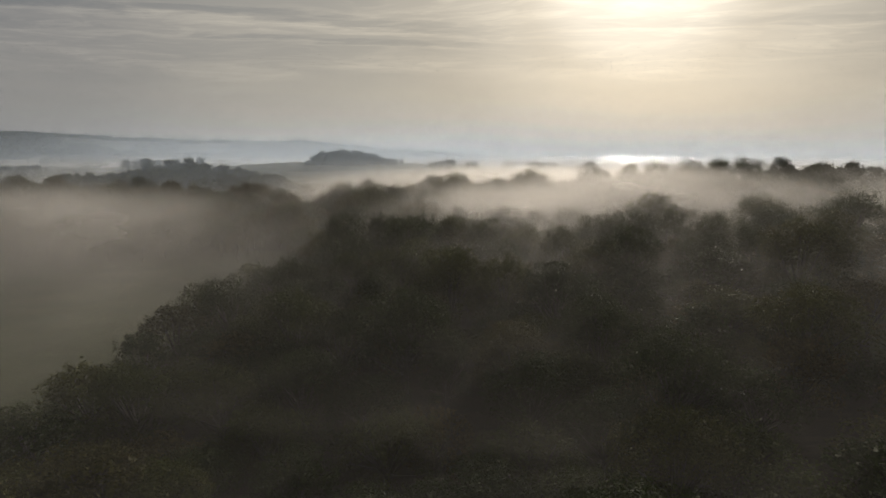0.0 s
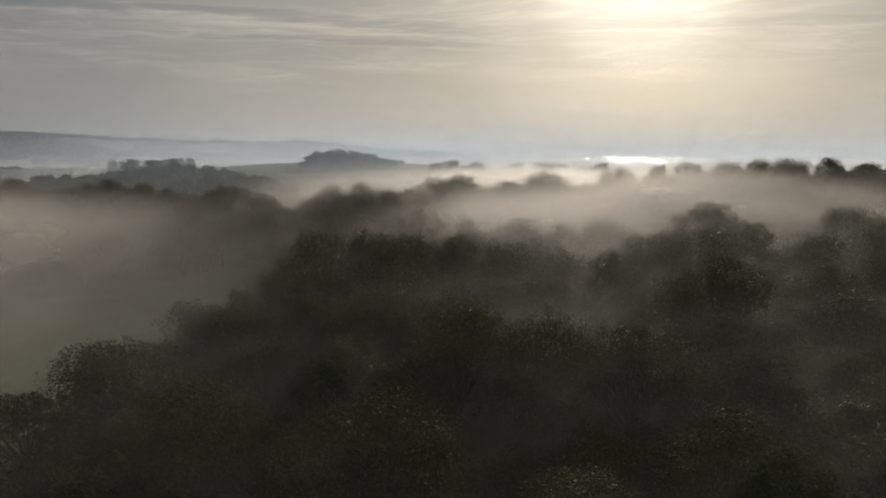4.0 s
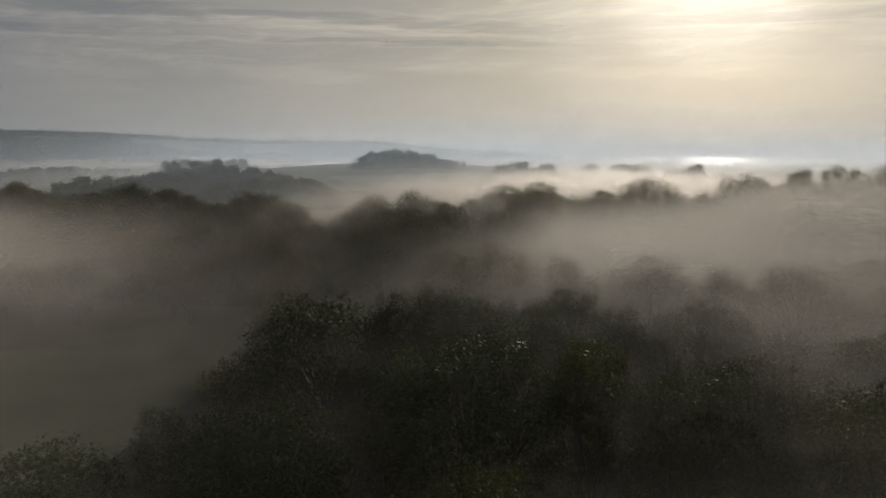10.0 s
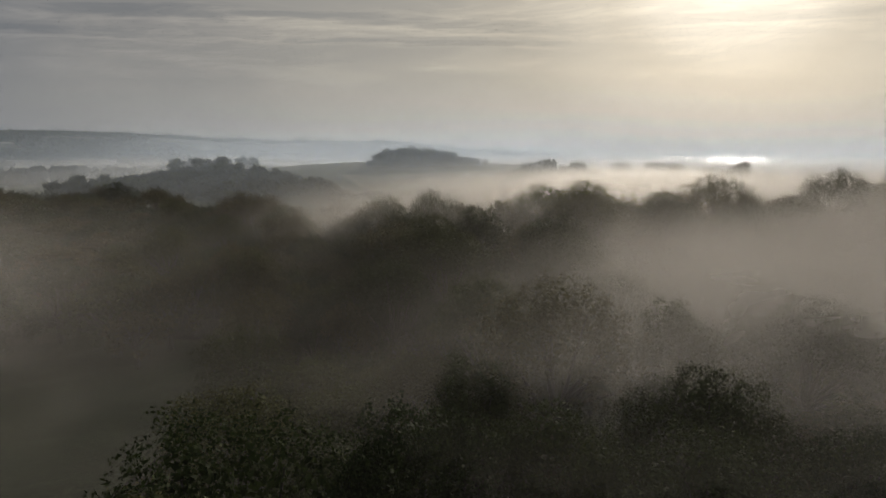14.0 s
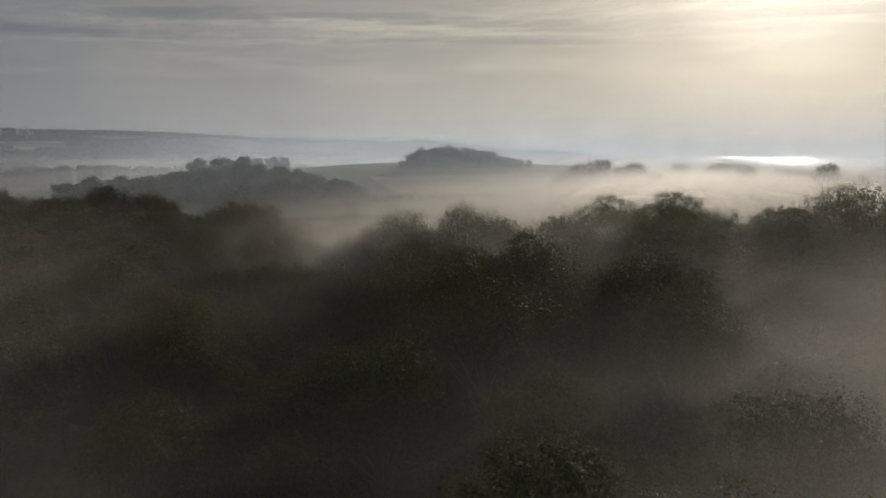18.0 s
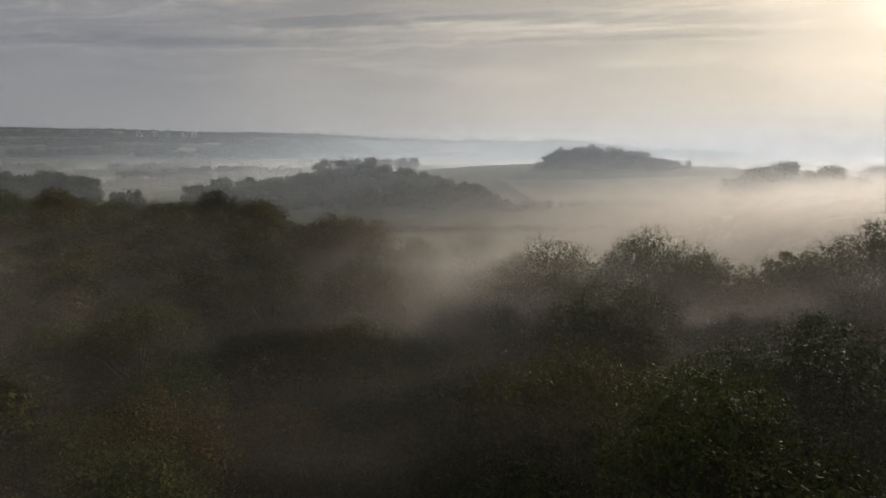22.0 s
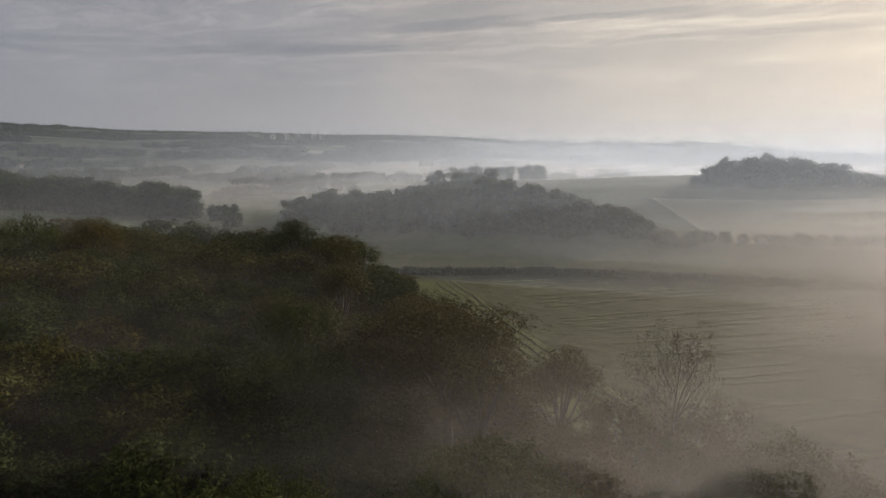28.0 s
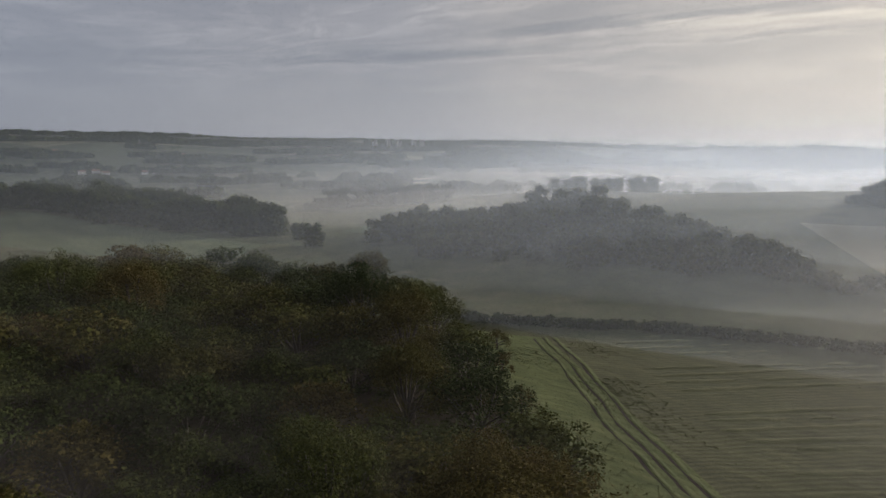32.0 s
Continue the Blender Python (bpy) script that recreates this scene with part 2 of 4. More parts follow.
def valley_mist(n):
    """Mist between the trees: a drifting layer with an uneven upper face, and thinner air above it."""
    g = n.add("ShaderNodeNewGeometry").outputs["Position"]
    z = n.add("ShaderNodeSeparateXYZ", {0: g}).outputs[2]
    level = n.vmath("MULTIPLY", g, (1, 1, 0))
    drift = n.add("ShaderNodeMapping", {0: g, "Rotation": (0, 0, radians(-20)), "Scale": (1.0, 0.5, 2.2)}).outputs[0]
    patch = n.span(n.noise(drift, 0.022, 5, 0.6, 0.5), 0.32, 0.66, MIST_PATCH[0], MIST_PATCH[1])
    wave = n.math("SUBTRACT", n.noise(g, 0.009, 2), 0.5)
    thick, lift = 1.0, 0.0
    for x, y, r, w, up in BANKS:
        d = n.span(n.vmath("DISTANCE", level, (x, y, 0), "Value"), r * 0.3, r * 1.15, 1.0, 0.0)
        thick = n.math("ADD", n.math("MULTIPLY", d, w), thick)
        lift = n.math("ADD", n.math("MULTIPLY", d, up), lift)
    h = n.math("SUBTRACT", n.math("SUBTRACT", z, n.math("MULTIPLY", wave, 7.0)), lift)
    s = n.math("MULTIPLY", n.math("MULTIPLY", n.span(h, MIST_TOP - 6.0, MIST_TOP + 4.0, 1.0, 0.0), patch), n.math("MULTIPLY", thick, MIST_DENSITY))
    s = n.math("ADD", s, n.math("MULTIPLY", n.span(z, 12.0, 26.0, 1.0, 0.0), MIST_ABOVE))
    for x, y, a, b, left in CLEAR:
        s = n.math("MULTIPLY", s, n.span(n.vmath("DISTANCE", level, (x, y, 0), "Value"), a, b, left, 1.0))
    s = n.math("MULTIPLY", s, n.span(n.add("ShaderNodeSeparateXYZ", {0: g}).outputs[0], -310, -150, 0.3, 1.0))
    s = n.math("MULTIPLY", s, n.span(seaward_of(n, level), 0.1, 0.88, 0.62, 1.0))
    a = n.math("SUBTRACT", 1.0, n.math("POWER", math.e, n.math("MULTIPLY", s, -VEIL_STEP)))
    return droplets(n, a, (0.88, 0.86, 0.82, 1), 0.60)


def far_mist(name, top, low, dens, wide, colour, inland, ahead_share=0.0, reach=(0.4, 0.9)):
    """Mist far off: thinner upwards, drifting in patches, thickest toward the sea."""
    def build(n):
        g = n.add("ShaderNodeNewGeometry").outputs["Position"]
        z = n.add("ShaderNodeSeparateXYZ", {0: g}).outputs[2]
        level = n.vmath("MULTIPLY", g, (1, 1, 0))
        drift = n.add("ShaderNodeMapping", {0: g, "Rotation": (0, 0, radians(-20)), "Scale": (1.0, 0.5, 2.2)}).outputs[0]
        patch = n.span(n.noise(drift, wide, 5, 0.6, 0.5), 0.34, 0.62)
        wave = n.noise(g, wide * 0.4, 2)
        share = n.math("ADD", n.math("MULTIPLY", patch, 0.6), 0.2)
        h = n.math("SUBTRACT", z, n.math("MULTIPLY", n.math("SUBTRACT", wave, 0.5), (top - low) * 1.2))
        a = n.math("MULTIPLY", n.math("MULTIPLY", n.span(h, low, top, 1.0, 0.0), share), dens)
        a = n.math("MULTIPLY", a, n.span(seaward_of(n, level), reach[0], reach[1], inland, 1.0))
        return droplets(n, n.math("MINIMUM", a, 0.7), colour, ahead_share)
    return material(name, build)


MIST_TOP, MIST_DENSITY, MIST_ABOVE, MIST_PATCH, VEIL_STEP = 13.0, 0.0135, 0.0042, (0.40, 1.40), 8.0
M_MIST = material("valley_mist", valley_mist)
M_FOG = far_mist("valley_fog", 22.0, 6.0, 0.50, 0.006, (0.80, 0.80, 0.79, 1), 0.05, 0.3, (0.3, 0.9))
M_HAZE = far_mist("far_haze", 85.0, 15.0, 0.125, 0.003, (0.64, 0.75, 0.88, 1), 0.15, 0.0, (0.38, 0.90))


# ---- the lie of the land ----
SKYLINE = [(-180, -0.3), (-60, -0.8), (-6, -0.75), (-4, -0.45), (3, 0.1), (8, 0.62), (14, 1.0), (25, 1.25), (34, 1.55), (44, 1.62), (50, 1.9), (60, 1.75), (66, 2.05), (78, 2.3), (110, 1.6), (180, -0.3)]
SEA_Z = -9.0


def smooth(a, b, v):
    t = np.clip((v - a) / (b - a), 0, 1)
    return t * t * (3 - 2 * t)


def hump(x, y, cx, cy, rx, ry, turn=0.0):
    c, s = math.cos(radians(turn)), math.sin(radians(turn))
    u, v = (x - cx) * c + (y - cy) * s, -(x - cx) * s + (y - cy) * c
    return np.exp(-(u / rx) ** 2 - (v / ry) ** 2)


def height(x, y):
    """Ground height, for numbers or arrays."""
    x, y = np.asarray(x, float), np.asarray(y, float)
    h = 7.0 * hump(x, y, 120, 130, 90, 140) + 1.5 * hump(x, y, 10, 85, 45, 40) + 9.0 * hump(x, y, 190, 280, 90, 120)
    h = h - 5.0 * hump(x, y, -75, 90, 42, 95) - 2.0 * hump(x, y, -35, 165, 30, 25)
    h = h + 19.0 * hump(x, y, -95, 530, 165, 115) + 5.0 * hump(x, y, -165, 425, 60, 45) + 7.0 * hump(x, y, 60, 470, 120, 80)
    h = h + 8.0 * hump(x, y, -290, 620, 130, 90) + 9.0 * hump(x, y, -430, 330, 110, 60)
    h = h + 0.6 * np.sin(x * 0.031 + 1) * np.cos(y * 0.027)
    r = np.hypot(x + 20, y - 150)
    az = np.degrees(np.arctan2(-(x + 20), y - 150))
    el = np.interp(az, [a for a, e in SKYLINE], [e for a, e in SKYLINE])
    el = el - 0.3 * smooth(0, 8, az)
    crest = 28 + 3300 * np.tan(np.radians(el))
    far = smooth(1100, 3200, r) * (crest + 2) - 2 * smooth(300, 900, r)
    roll = 10 * np.sin(x * 0.004 + 0.7) * np.sin(y * 0.0035 + az * 0.03) * smooth(700, 1500, r) * smooth(-2, 10, az)
    sea = smooth(1900, 2300, r) * (1 - smooth(-8, -3, az)) * smooth(-75, -50, az)
    return (h * (1 - smooth(600, 1200, r)) + far + roll) * (1 - sea) + (SEA_Z - 6) * sea


def mesh_object(name, verts, faces, mat, parent=None, label="", flat=True):
    me = bpy.data.meshes.new(name)
    me.from_pydata([tuple(v) for v in verts], [], [tuple(f) for f in faces])
    me.materials.append(mat)
    if not flat:
        me.polygons.foreach_set("use_smooth", [True] * len(me.polygons))
    ob = new(name, me)
    if parent:
        ob.parent = parent
    if label:
        ob["label"] = label
    return ob


def build_ground():
    radii = [0.0]
    r = 3.0
    while r < 4850:
        radii.append(r)
        r *= 1.033
    radii.append(4850.0)
    n = 220
    ang = np.linspace(0, 2 * math.pi, n, endpoint=False)
    rr = np.array(radii[1:])
    x = (-20 + rr[:, None] * np.cos(ang)).ravel()
    y = (150 + rr[:, None] * np.sin(ang)).ravel()
    verts = [(-20, 150, float(height(-20, 150)))] + list(zip(x, y, height(x, y)))
    faces = [(0, 1 + i, 1 + (i + 1) % n) for i in range(n)]
    for k in range(len(rr) - 1):
        a, b = 1 + k * n, 1 + (k + 1) * n
        faces += [(a + i, b + i, b + (i + 1) % n, a + (i + 1) % n) for i in range(n)]
    tagged(mesh_object("ground", verts, faces, M_GROUND, flat=False), "rolling grassland and stubble fields under morning mist", "ground", kind="structure")


build_ground()
sea = mesh_object("water", [(-400, 1800, SEA_Z), (4800, 1200, SEA_Z), (4800, 4860, SEA_Z), (-400, 4940, SEA_Z)], [(0, 1, 2, 3)], M_SEA)
tagged(sea, "pale calm sea glinting below the veiled sun", "sea", kind="structure")


def leaf_mesh(name, q, mat, parent=None, corners=3):
    """Loose leaves: every few points in q make one leaf."""
    me = bpy.data.meshes.new(name)
    k = len(q) // corners
    me.vertices.add(len(q))
    me.vertices.foreach_set("co", q.ravel())
    me.loops.add(len(q))
    me.loops.foreach_set("vertex_index", np.arange(len(q)))
    me.polygons.add(k)
    me.polygons.foreach_set("loop_start", np.arange(k) * corners)
    me.update(calc_edges=True)
    me.materials.append(mat)
    ob = new(name, me)
    if parent:
        ob.parent = parent
    return ob


# ---- fields ----
def field_material(name, stops, scale, rows=0.0, turn=0.0):
    def build(n):
        place = n.add("ShaderNodeNewGeometry").outputs["Position"]
        m = n.add("ShaderNodeMapping", {0: place, "Rotation": (0, 0, radians(turn)), "Scale": (0.18, 1.0, 1.0)}).outputs[0]
        f = n.math("ADD", n.math("MULTIPLY", n.noise(m, scale, 6, 0.65), 0.6), n.math("MULTIPLY", n.noise(place, scale * 5, 4, 0.7), 0.4))
        if rows:
            wave = n.add("ShaderNodeTexWave", {"Vector": n.add("ShaderNodeMapping", {0: place, "Rotation": (0, 0, radians(turn))}).outputs[0], "Scale": rows, "Distortion": 5.0, "Detail": 4.0, "Detail Scale": 0.5})
            wave.bands_direction = "Y"
            f = n.math("ADD", n.math("MULTIPLY", f, 0.88), n.math("MULTIPLY", wave.outputs[1], 0.12))
        col = n.ramp(f, stops)
        bump = n.add("ShaderNodeBump", {"Strength": 0.8, "Distance": 0.25, "Height": f})
        return n.add("ShaderNodeBsdfPrincipled", {"Base Color": col, "Roughness": 0.9, "Specular IOR Level": 0.12, "Normal": bump.outputs[0]}).outputs[0]
    return material(name, build)


M_HAY = field_material("mown_hay", [(0.3, (0.052, 0.051, 0.030)), (0.5, (0.085, 0.089, 0.045)), (0.7, (0.14, 0.145, 0.075))], 0.8, 0.35, -44)
M_SWATH = field_material("cut_grass", [(0.3, (0.08, 0.088, 0.044)), (0.6, (0.135, 0.14, 0.072)), (0.8, (0.20, 0.19, 0.115))], 1.5)
M_STUBBLE = field_material("pale_stubble", [(0.3, (0.13, 0.12, 0.075)), (0.5, (0.19, 0.175, 0.11)), (0.7, (0.26, 0.235, 0.15))], 0.5, 0.22, -20)
M_PASTURE = field_material("dewy_pasture", [(0.3, (0.05, 0.068, 0.036)), (0.5, (0.075, 0.095, 0.05)), (0.7, (0.11, 0.125, 0.07))], 0.15)
M_RUT = field_material("bare_soil", [(0.3, (0.028, 0.024, 0.018)), (0.7, (0.055, 0.046, 0.033))], 3.0)
M_VERGE = field_material("rough_grass", [(0.3, (0.056, 0.074, 0.028)), (0.5, (0.098, 0.118, 0.045)), (0.7, (0.17, 0.178, 0.078))], 1.2)


def draped(name, corners, mat, label, lift=0.06, cell=5.0, category="field"):
    """A field laid over the land between four corners."""
    a, b, c, d = [Vector((*p, 0)) for p in corners]
    nu, nv = max(2, int((b - a).length / cell)), max(2, int((d - a).length / cell))
    verts, faces = [], []
    for j in range(nv + 1):
        for i in range(nu + 1):
            u, v = i / nu, j / nv
            p = (a * (1 - u) + b * u) * (1 - v) + (d * (1 - u) + c * u) * v
            verts.append((p.x, p.y, float(height(p.x, p.y)) + lift))
    for j in range(nv):
        for i in range(nu):
            k = j * (nu + 1) + i
            faces.append((k, k + 1, k + nu + 2, k + nu + 1))
    return tagged(mesh_object(name, verts, faces, mat, flat=False), label, category, kind="structure")


draped("hay_field", [(-84, 284), (60, 270), (75, 372), (-132, 322)], M_HAY, "mown hay field with pale rows of cut grass", 0.07, 4.0)
draped("field_verge", [(-140, 316), (-40, 240), (-36, 256), (-122, 322)], M_VERGE, "rough grass headland along the wood's edge", 0.10, 3.0)
draped("stubble_field", [(-76, 391), (50, 420), (60, 480), (-112, 447)], M_STUBBLE, "pale stubble field on the sunlit slope", 0.05, 2.5)
draped("hill_pasture", [(-190, 545), (60, 540), (70, 600), (-230, 600)], M_PASTURE, "green pasture on the hill's crest", 0.07, 8.0)
draped("upper_pasture", [(-275, 395), (-200, 405), (-215, 520), (-330, 500)], M_PASTURE, "green pasture beyond the small wood", 0.07, 8.0)
draped("dark_meadow", [(-380, 262), (-240, 318), (-265, 350), (-420, 310)], M_PASTURE, "dark dewy meadow between two woods", 0.07, 6.0)


M_LITTER = field_material("leaf_litter", [(0.3, (0.018, 0.015, 0.010)), (0.5, (0.032, 0.027, 0.017)), (0.7, (0.055, 0.043, 0.025))], 1.0)
draped("woodland_floor", [(-36, 10), (18, 10), (150, 256), (-46, 252)], M_LITTER, "dark leaf litter under the east wood", 0.12, 5.0, "woodland floor")
draped("woodland_floor", [(-48, 186), (-45, 254), (-150, 314), (-228, 205)], M_LITTER, "dark leaf litter under the west wood", 0.12, 5.0, "woodland floor")


def swaths():
    """Raked rows of cut grass across the hay field, low uneven ridges."""
    rnd = random.Random(77)
    dx, dy = 0.72, 0.694
    verts, faces = [], []
    border = [(-112, 327), (-76, 296), (-36, 270), (58, 274), (72, 368), (-20, 350), (-108, 336)]
    off = -40.0
    while off < 62:
        t, run = -60.0, []
        while t < 190:
            wob = 0.5 * math.sin(t * 0.05 + off) + rnd.uniform(-0.12, 0.12)
            x, y = -84 + dx * t - dy * (off + wob), 288 + dy * t + dx * (off + wob)
            gap = rnd.random() < 0.07
            if inside(border, x, y) and not gap:
                run.append((x, y))
            else:
                if len(run) > 2:
                    ridge(run, verts, faces, rnd)
                run = []
            t += 1.6
        if len(run) > 2:
            ridge(run, verts, faces, rnd)
        off += rnd.choice((2.2, 2.6, 3.0, 4.5, 6.5)) * rnd.uniform(0.85, 1.2)
    tagged(mesh_object("hay_swath", verts, faces, M_SWATH, flat=False), "long raked rows of pale cut grass", "hay", kind="stuff")


def ridge(run, verts, faces, rnd, wide=0.6, high=0.22):
    base = len(verts)
    for k, (x, y) in enumerate(run):
        w, h = wide * rnd.uniform(0.6, 1.25), high * rnd.uniform(0.5, 1.3)
        if k in (0, len(run) - 1):
            w, h = w * 0.3, 0.05
        g = float(height(x, y)) + 0.06
        nx, ny = -0.694, 0.72
        verts += [(x - nx * w, y - ny * w, g), (x - nx * w * 0.4, y - ny * w * 0.4, g + h * 0.9), (x + nx * w * 0.35, y + ny * w * 0.35, g + h), (x + nx * w, y + ny * w, g)]
    for k in range(len(run) - 1):
        for j in range(3):
            a = base + k * 4 + j
            faces.append((a, a + 1, a + 5, a + 4))


def inside(poly, x, y):
    hit = False
    for (ax, ay), (bx, by) in zip(poly, poly[1:] + poly[:1]):
        if (ay > y) != (by > y) and x < (bx - ax) * (y - ay) / (by - ay) + ax:
            hit = not hit
    return hit


def wheel_track(side):
    """One rut of the tractor's track along the headland, with the turf pushed up beside it."""
    rnd = random.Random(5 + int(side * 10))
    a, b = Vector((-124, 320, 0)), Vector((-34, 245, 0))
    d = (b - a).normalized()
    nrm = Vector((-d.y, d.x, 0))
    n = 70
    verts, faces, tv, tf = [], [], [], []
    for i in range(n + 1):
        p = a + (b - a) * (i / n) + nrm * (side + 0.45 * math.sin(i * 0.21) + 0.2 * math.sin(i * 0.7 + 2) + rnd.uniform(-0.1, 0.1))
        g = float(height(p.x, p.y)) + 0.13
        w = 0.15 * rnd.uniform(0.3, 1.7)
        for k in (-w, w):
            q = p + nrm * k
            verts.append((q.x, q.y, g))
        for k, h in ((w, 0), (w + 0.16, 0.07 * rnd.uniform(0.0, 1.6)), (w + 0.4 * rnd.uniform(0.6, 1.3), 0.06 * rnd.uniform(0.0, 1.6)), (w + 0.7 * rnd.uniform(0.7, 1.3), -0.03)):
            q = p + nrm * k
            tv.append((q.x, q.y, g + h))
    for i in range(n):
        faces.append((2 * i, 2 * i + 1, 2 * i + 3, 2 * i + 2))
        for j in range(3):
            c = 4 * i + j
            tf.append((c, c + 1, c + 5, c + 4))
    rut = tagged(mesh_object("wheel_rut", verts, faces, M_RUT), "dark tractor wheel rut in the headland grass", "track", "tractor track", "structure")
    mesh_object("turf_edge", tv, tf, M_VERGE, rut, flat=False)


def tufts(name, corners, count, tall, seed, mat, label):
    """Rough grass: fans of blades, thicker in patches."""
    rng = np.random.RandomState(seed)
    a, b, c, d = [np.array(p, float) for p in corners]
    u, v = rng.rand(count * 3, 1), rng.rand(count * 3, 1)
    p = (a * (1 - u) + b * u) * (1 - v) + (d * (1 - u) + c * u) * v
    thick = np.sin(p[:, 0] * 0.31 + 1.3 * np.sin(p[:, 1] * 0.23)) + np.sin(p[:, 1] * 0.37 + 0.11 * p[:, 0]) + rng.normal(size=len(p)) * 0.8
    p = p[np.argsort(-thick)[:count]]
    blades = 5
    foot = np.repeat(np.column_stack([p, height(p[:, 0], p[:, 1]) + 0.08]), blades, 0)
    m = len(foot)
    foot[:, :2] += rng.normal(size=(m, 2)) * 0.16
    size = np.repeat(tall * (0.4 + 1.1 * rng.rand(len(p)) ** 2), blades)[:, None]
    th = rng.rand(m) * 6.283
    side = np.stack([np.cos(th), np.sin(th), np.zeros(m)], 1) * size * 0.28
    tip = foot + np.column_stack([rng.normal(size=(m, 2)) * 0.35, np.ones(m)]) * size
    tagged(leaf_mesh(name, np.stack([foot - side, foot + side, tip], 1).reshape(-1, 3), mat), label, "grass", kind="stuff")


tufts("grass_tuft", [(-138, 318), (-44, 244), (-36, 258), (-112, 324)], 5200, 0.15, 301, M_VERGE, "tufts of rough dewy grass on the headland")
tufts("stray_hay", [(-106, 312), (30, 276), (40, 350), (-126, 324)], 3500, 0.08, 302, M_SWATH, "stray wisps of cut grass over the hay field")
swaths()
for side in (0.1, 1.8, 3.6):
    wheel_track(side)


# ---- trees ----
def tube(verts, faces, a, b, ra, rb, sides=6):
    a, b = Vector(a), Vector(b)
    d = (b - a).normalized()
    u = d.orthogonal().normalized()
    v = d.cross(u)
    base = len(verts)
    for p, r in ((a, ra), (b, rb)):
        for i in range(sides):
            t = 2 * math.pi * i / sides
            verts.append(p + (u * math.cos(t) + v * math.sin(t)) * r)
    faces += [(base + i, base + (i + 1) % sides, base + sides + (i + 1) % sides, base + sides + i) for i in range(sides)]


def tree(name, seed, high, radius, leaves, size, lobes, label, mat, squat=0.62, per=14):
    """A broadleaf tree: tapered trunk and limbs, and a crown of many leaf sprays set on uneven lobes."""
    rng = np.random.RandomState(seed)
    root = new(name)
    root.empty_display_size = 0.5
    k = rng.rand(lobes, 3)
    rad = radius * np.sqrt(k[:, 0]) * 0.78
    th = np.arange(lobes) * 2.4 + k[:, 1]
    depth = high * squat
    dome = 1 - (rad / radius) ** 2
    lr = radius * (0.24 + 0.17 * k[:, 2])
    cz = high - lr - depth * (1 - np.sqrt(dome)) * 0.85 - k[:, 1] * depth * 0.22
    c = np.stack([rad * np.cos(th), rad * np.sin(th), np.maximum(cz, high * 0.25)], 1)
    skirt = max(4, lobes // 3)
    ts = np.linspace(0, 2 * math.pi, skirt, endpoint=False) + rng.rand(skirt) * 0.6
    c2 = np.stack([radius * 0.74 * np.cos(ts), radius * 0.74 * np.sin(ts), high * (0.30 + 0.18 * rng.rand(skirt))], 1)
    c, lr = np.concatenate([c, c2]), np.concatenate([lr, radius * (0.24 + 0.1 * rng.rand(skirt))])
    # twig ends on the lobes' shells, with leaves clustered round each
    twigs = int(leaves / per)
    which = rng.choice(len(c), twigs * 3, p=lr ** 2 / (lr ** 2).sum())
    d = rng.normal(size=(twigs * 3, 3))
    d[:, 2] += 0.4
    d /= np.linalg.norm(d, axis=1)[:, None]
    tip = c[which] + d * (lr[which] * (0.78 + 0.34 * rng.rand(twigs * 3) ** 1.6))[:, None]
    buried = np.zeros(len(tip), bool)
    for i in range(len(c)):
        buried |= np.linalg.norm(tip - c[i], axis=1) < lr[i] * 0.76
    keep = np.nonzero(~buried & (tip[:, 2] > high * 0.1))[0][:twigs]
    tip, d = tip[keep], d[keep]
    pick = rng.randint(len(tip), size=leaves)
    spread = radius * 0.045 * (0.6 + 0.8 * rng.rand(len(tip)))
    p = tip[pick] + rng.normal(size=(leaves, 3)) * spread[pick][:, None] + d[pick] * (spread[pick] * 0.5)[:, None]
    nrm = d[pick] * 0.8 + rng.normal(size=p.shape) * 0.7
    # sprays deeper in, where the light gives out
    m = leaves // 4
    w = rng.choice(len(c), m, p=lr ** 2 / (lr ** 2).sum())
    e = rng.normal(size=(m, 3))
    e /= np.linalg.norm(e, axis=1)[:, None]
    lift = high / np.quantile(p[:, 2], 0.995)
    p = np.concatenate([p, c[w] + e * (lr[w] * (0.45 + 0.33 * rng.rand(m)))[:, None]])
    nrm = np.concatenate([nrm, e])
    nrm /= np.linalg.norm(nrm, axis=1)[:, None]
    u = np.cross(nrm, rng.normal(size=p.shape))
    u /= np.linalg.norm(u, axis=1)[:, None]
    v = np.cross(nrm, u)
    s = size * (0.6 + 0.8 * rng.rand(len(p)))
    s[leaves:] *= 1.9
    s = s[:, None]
    q = np.stack([p - u * s * 0.55 - v * s * 0.3, p + u * s * 0.55 - v * s * 0.3, p + v * s * 1.1], 1).reshape(-1, 3)
    q[:, 2] *= lift
    leaf_mesh("crown", q, mat, root)
    verts, faces = [], []
    tube(verts, faces, (0, 0, -0.6), (0, 0, high * 0.3), radius * 0.075 + 0.06, radius * 0.055 + 0.03, 8)
    for i in range(0, len(c), 2):
        tube(verts, faces, (0, 0, high * (0.24 + 0.05 * (i % 3))), c[i], radius * 0.04, 0.04, 5)
    mesh_object("trunk", verts, faces, M_BARK, root, flat=False)
    return tagged(root, label, "tree")


